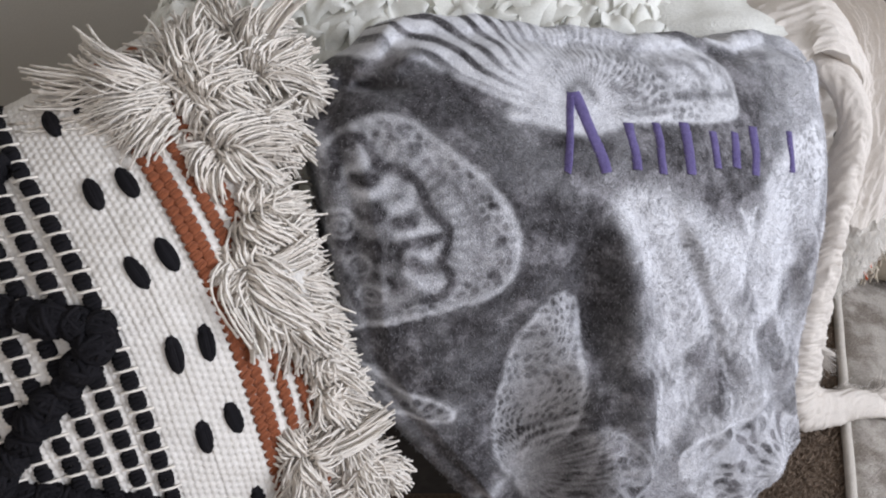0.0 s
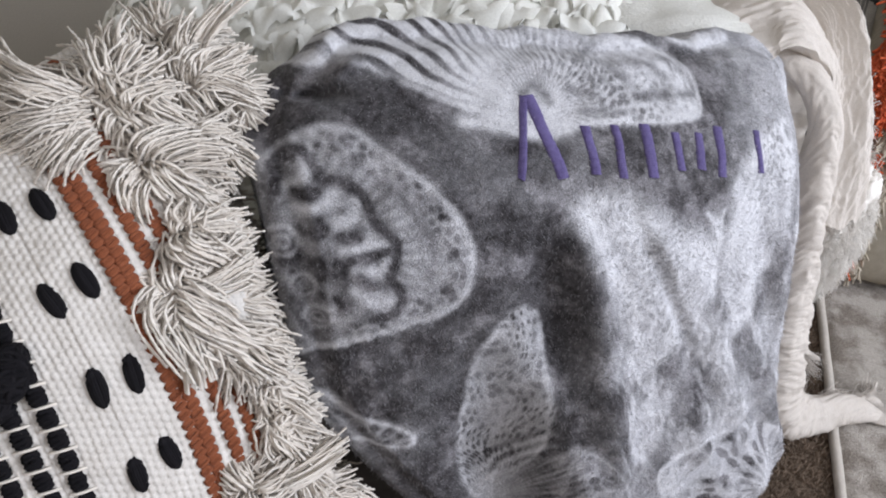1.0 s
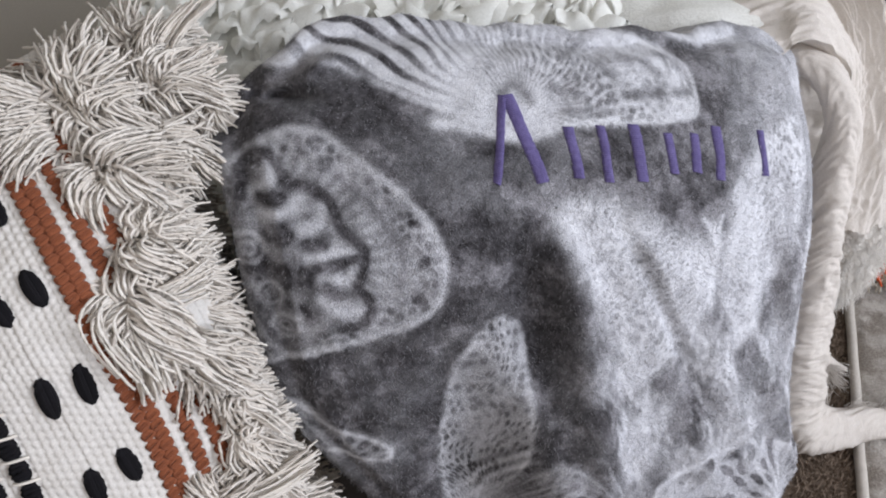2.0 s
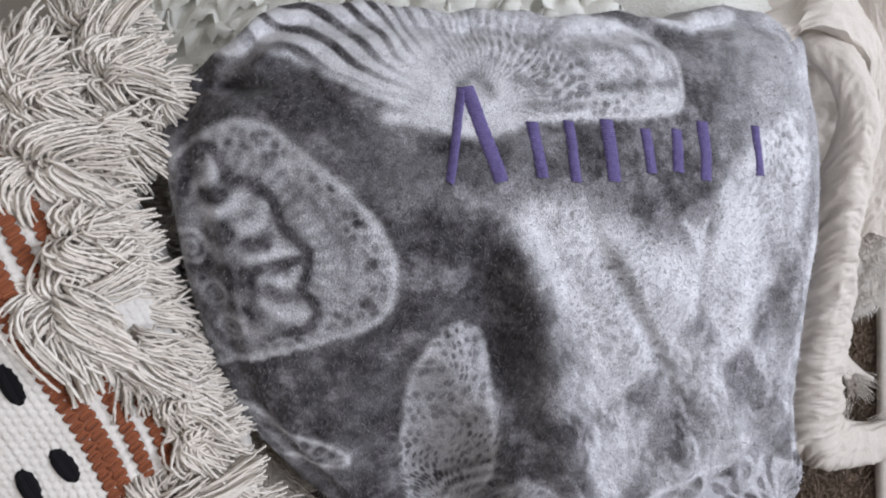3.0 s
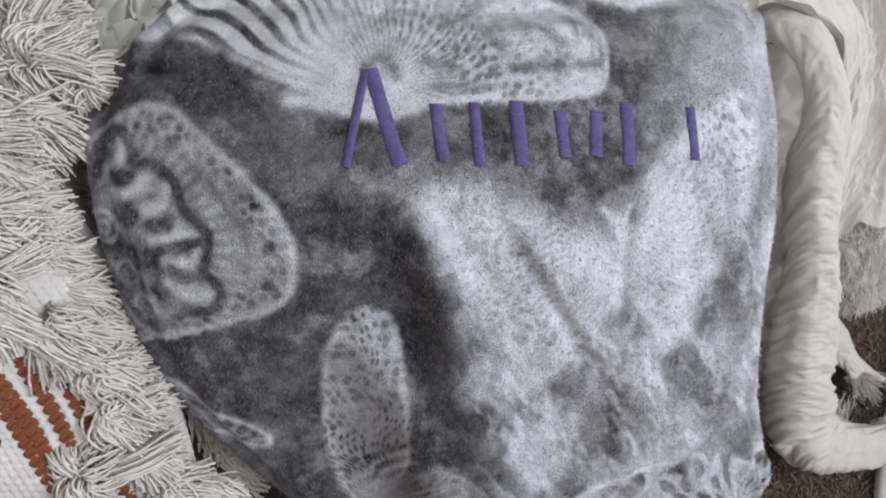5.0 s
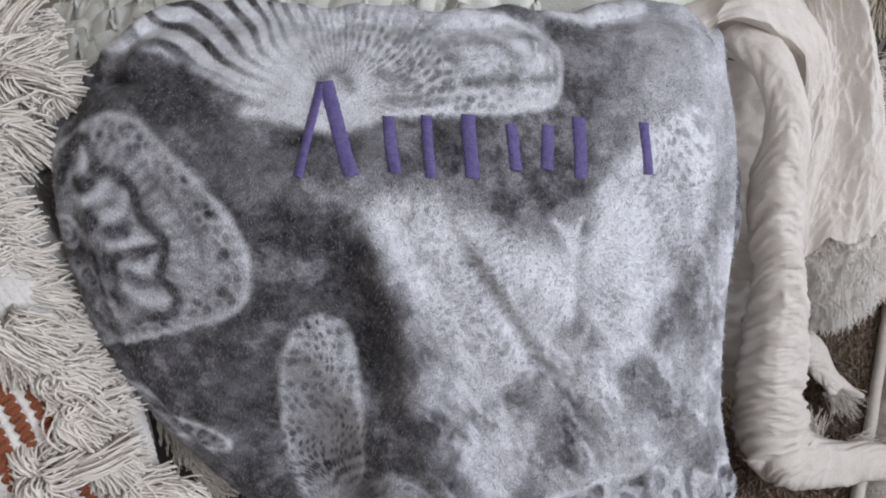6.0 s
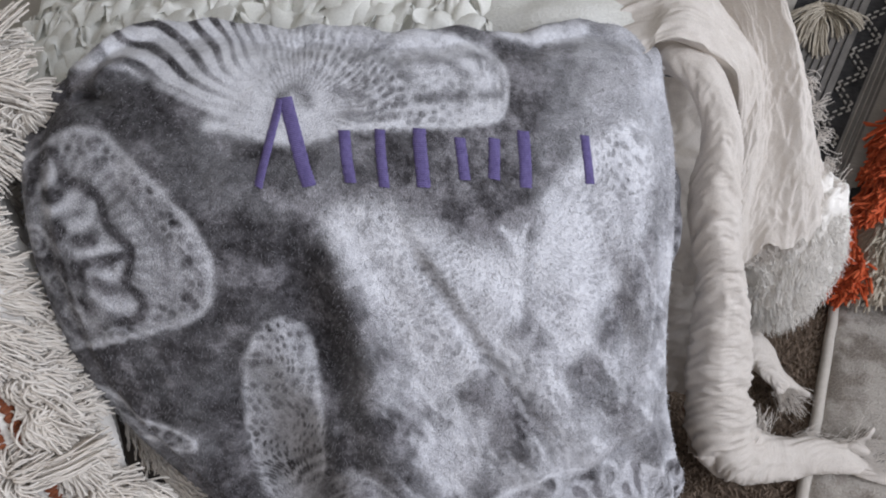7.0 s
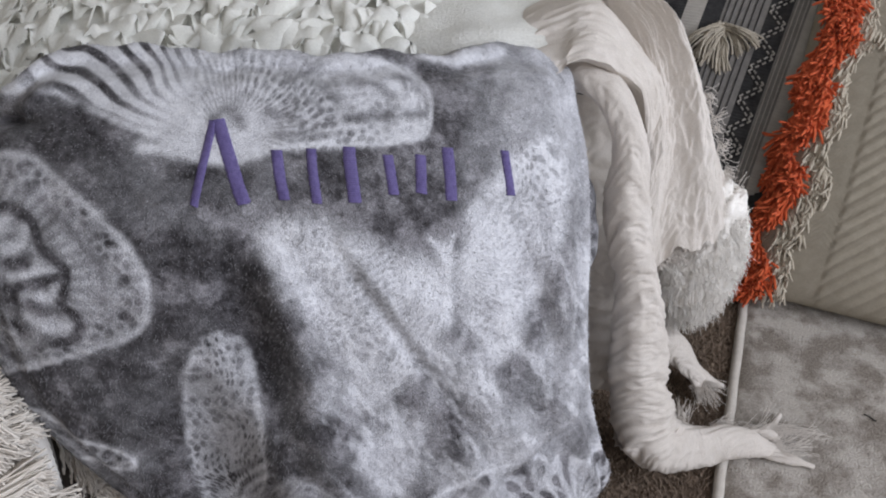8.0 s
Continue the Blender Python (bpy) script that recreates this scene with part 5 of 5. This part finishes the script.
def shag(name, n, a0, width, mat, parent, sd, length=0.034, r=0.0022, wave=0.006, droop=0.5):
    """A band of cut yarn up the face: it leans across the cushion and breaks into clumps."""
    rs = np.random.RandomState(sd)
    b = rs.uniform(0.0, 0.63, n)
    lean = -0.022 + 0.085 * b
    clump = lattice((b, 0 * b + sd), 26, sd)
    a = a0 + lean + rs.uniform(0, 1, n) * (width + 0.018 * clump + 0.018 * smooth(0.15, 0.0, b)) + wave * np.sin(b * 40)
    base = on_sand(a, b)
    dirs = np.stack([lattice((a, b), 45, sd + q) for q in (1, 2, 3)], -1)
    d = unit(SN + 0.75 * dirs + 0.22 * rs.normal(size=(n, 3)) - droop * SU)
    k = np.linspace(0, 1, 6)[None, :, None]
    bend = 0.3 * rs.normal(size=(n, 1, 3)) * length * k ** 2
    P = base[:, None] + d[:, None] * k * length * rs.uniform(0.6, 1.15, (n, 1, 1)) + bend - np.array([0, 0, 0.012]) * k ** 2
    return tubes(name, P, np.array([r, r, r, r, r * 0.97, r * 0.75])[None], mat, parent, sides=6)


shag("orange_band", 3000, -0.006, 0.046, ORANGE_YARN, sand, 41, length=0.026, r=0.0027)
shag("sand_band", 800, 0.050, 0.036, SAND_YARN, sand, 42, length=0.017, r=0.0020, droop=1.2)

# ---- grey patterned cushion with tassels ----
KO = np.array([0.800, 1.080, 0.055])
KU = unit([0.366, 0.697, 0.61])
KE = unit(np.array([0.92, -0.39, 0]) - KU * (np.array([0.92, -0.39, 0]) @ KU))
KN = np.cross(KE, KU)


def on_kilim(a, b, lift=0.0):
    """a across the stripes, b along them, in metres."""
    a, b = np.asarray(a, float), np.asarray(b, float)
    x, y = np.clip((a + 0.10) / 0.27, -1, 1), np.clip((b - 0.32) / 0.35, -1, 1)
    h = 0.07 * (np.clip(1 - np.abs(x) ** 2.5, 0, 1) * np.clip(1 - np.abs(y) ** 2.5, 0, 1)) ** 0.5 - 0.055 + lift
    return KO + a[..., None] * KE + b[..., None] * KU + h[..., None] * KN


kilim = empty("patterned_cushion", "charcoal and stone grey striped woven cushion with cream tassels", "cushion")
bands = ((-0.37, -0.225, CHARCOAL), (-0.225, -0.185, PALE_WEAVE), (-0.185, -0.148, CHARCOAL), (-0.148, -0.062, STONE_WEAVE), (-0.062, -0.018, CHARCOAL), (-0.018, 0.012, STONE_WEAVE), (0.012, 0.17, PALE_WEAVE))
for lo, hi, mat in bands:
    a, b = np.meshgrid(np.linspace(lo, hi, 40), np.linspace(-0.03, 0.67, 300), indexing="ij")
    rib = 0.0012 * np.abs(np.sin(a * 620)) if mat is STONE_WEAVE else 0.0006 * np.sin(b * 900)
    sheet("band", on_kilim(a, b, rib), mat, kilim)
a, b = np.meshgrid(np.linspace(-0.37, 0.17, 30), np.linspace(-0.03, 0.67, 30), indexing="ij")
fr = on_kilim(a, b)
sheet("back_cover", (fr - 2 * ((fr - KO) @ KN)[..., None] * KN)[::-1], CHARCOAL, kilim)
for a0 in (-0.140, -0.127, -0.114, -0.101, -0.088, -0.075, -0.012, -0.003, 0.006):
    t = np.linspace(-0.02, 0.66, 200)
    tubes("stripe_thread", on_kilim(a0 + 0 * t, t, 0.002 + 0 * t)[None], 0.0013, CHARCOAL if a0 < -0.05 else PALE_WEAVE, kilim)
for i in range(19):
    t = np.linspace(0, 1, 8)
    sgn = 1 if i % 2 else -1
    for off in (0.0, 0.012):
        P = on_kilim(-0.040 + sgn * 0.018 * (t * 2 - 1), -0.02 + 0.034 * i + 0.034 * t + off, 0.003 + 0 * t)
        beads = np.stack([P[:-1], P[1:]], 1)
        tubes("zigzag_stitch", beads[::2] + np.array([0, 0, 0.0008]), 0.0020, PALE_WEAVE, kilim)
for i, (a0, b0) in enumerate(((-0.135, 0.440),)):
    tassel("tassel", on_kilim(np.array(a0), np.array(b0)), -KU, KN, 0.092, 0.55, 110, SAND_YARN, kilim, 800 + i, r=0.0021, lift=0.030)

# ---- a scrap of dark thread on the rug ----
t = np.linspace(0, 1, 8)
scrap = np.stack([0.955 + 0.014 * t, 0.716 - 0.012 * t + 0.002 * np.sin(t * 4), 0.0028 + 0 * t], -1)
tagged(tubes("thread_scrap", scrap[None], 0.0011, BLACK_YARN, sides=6), "small scrap of dark thread lying on the rug", "thread")
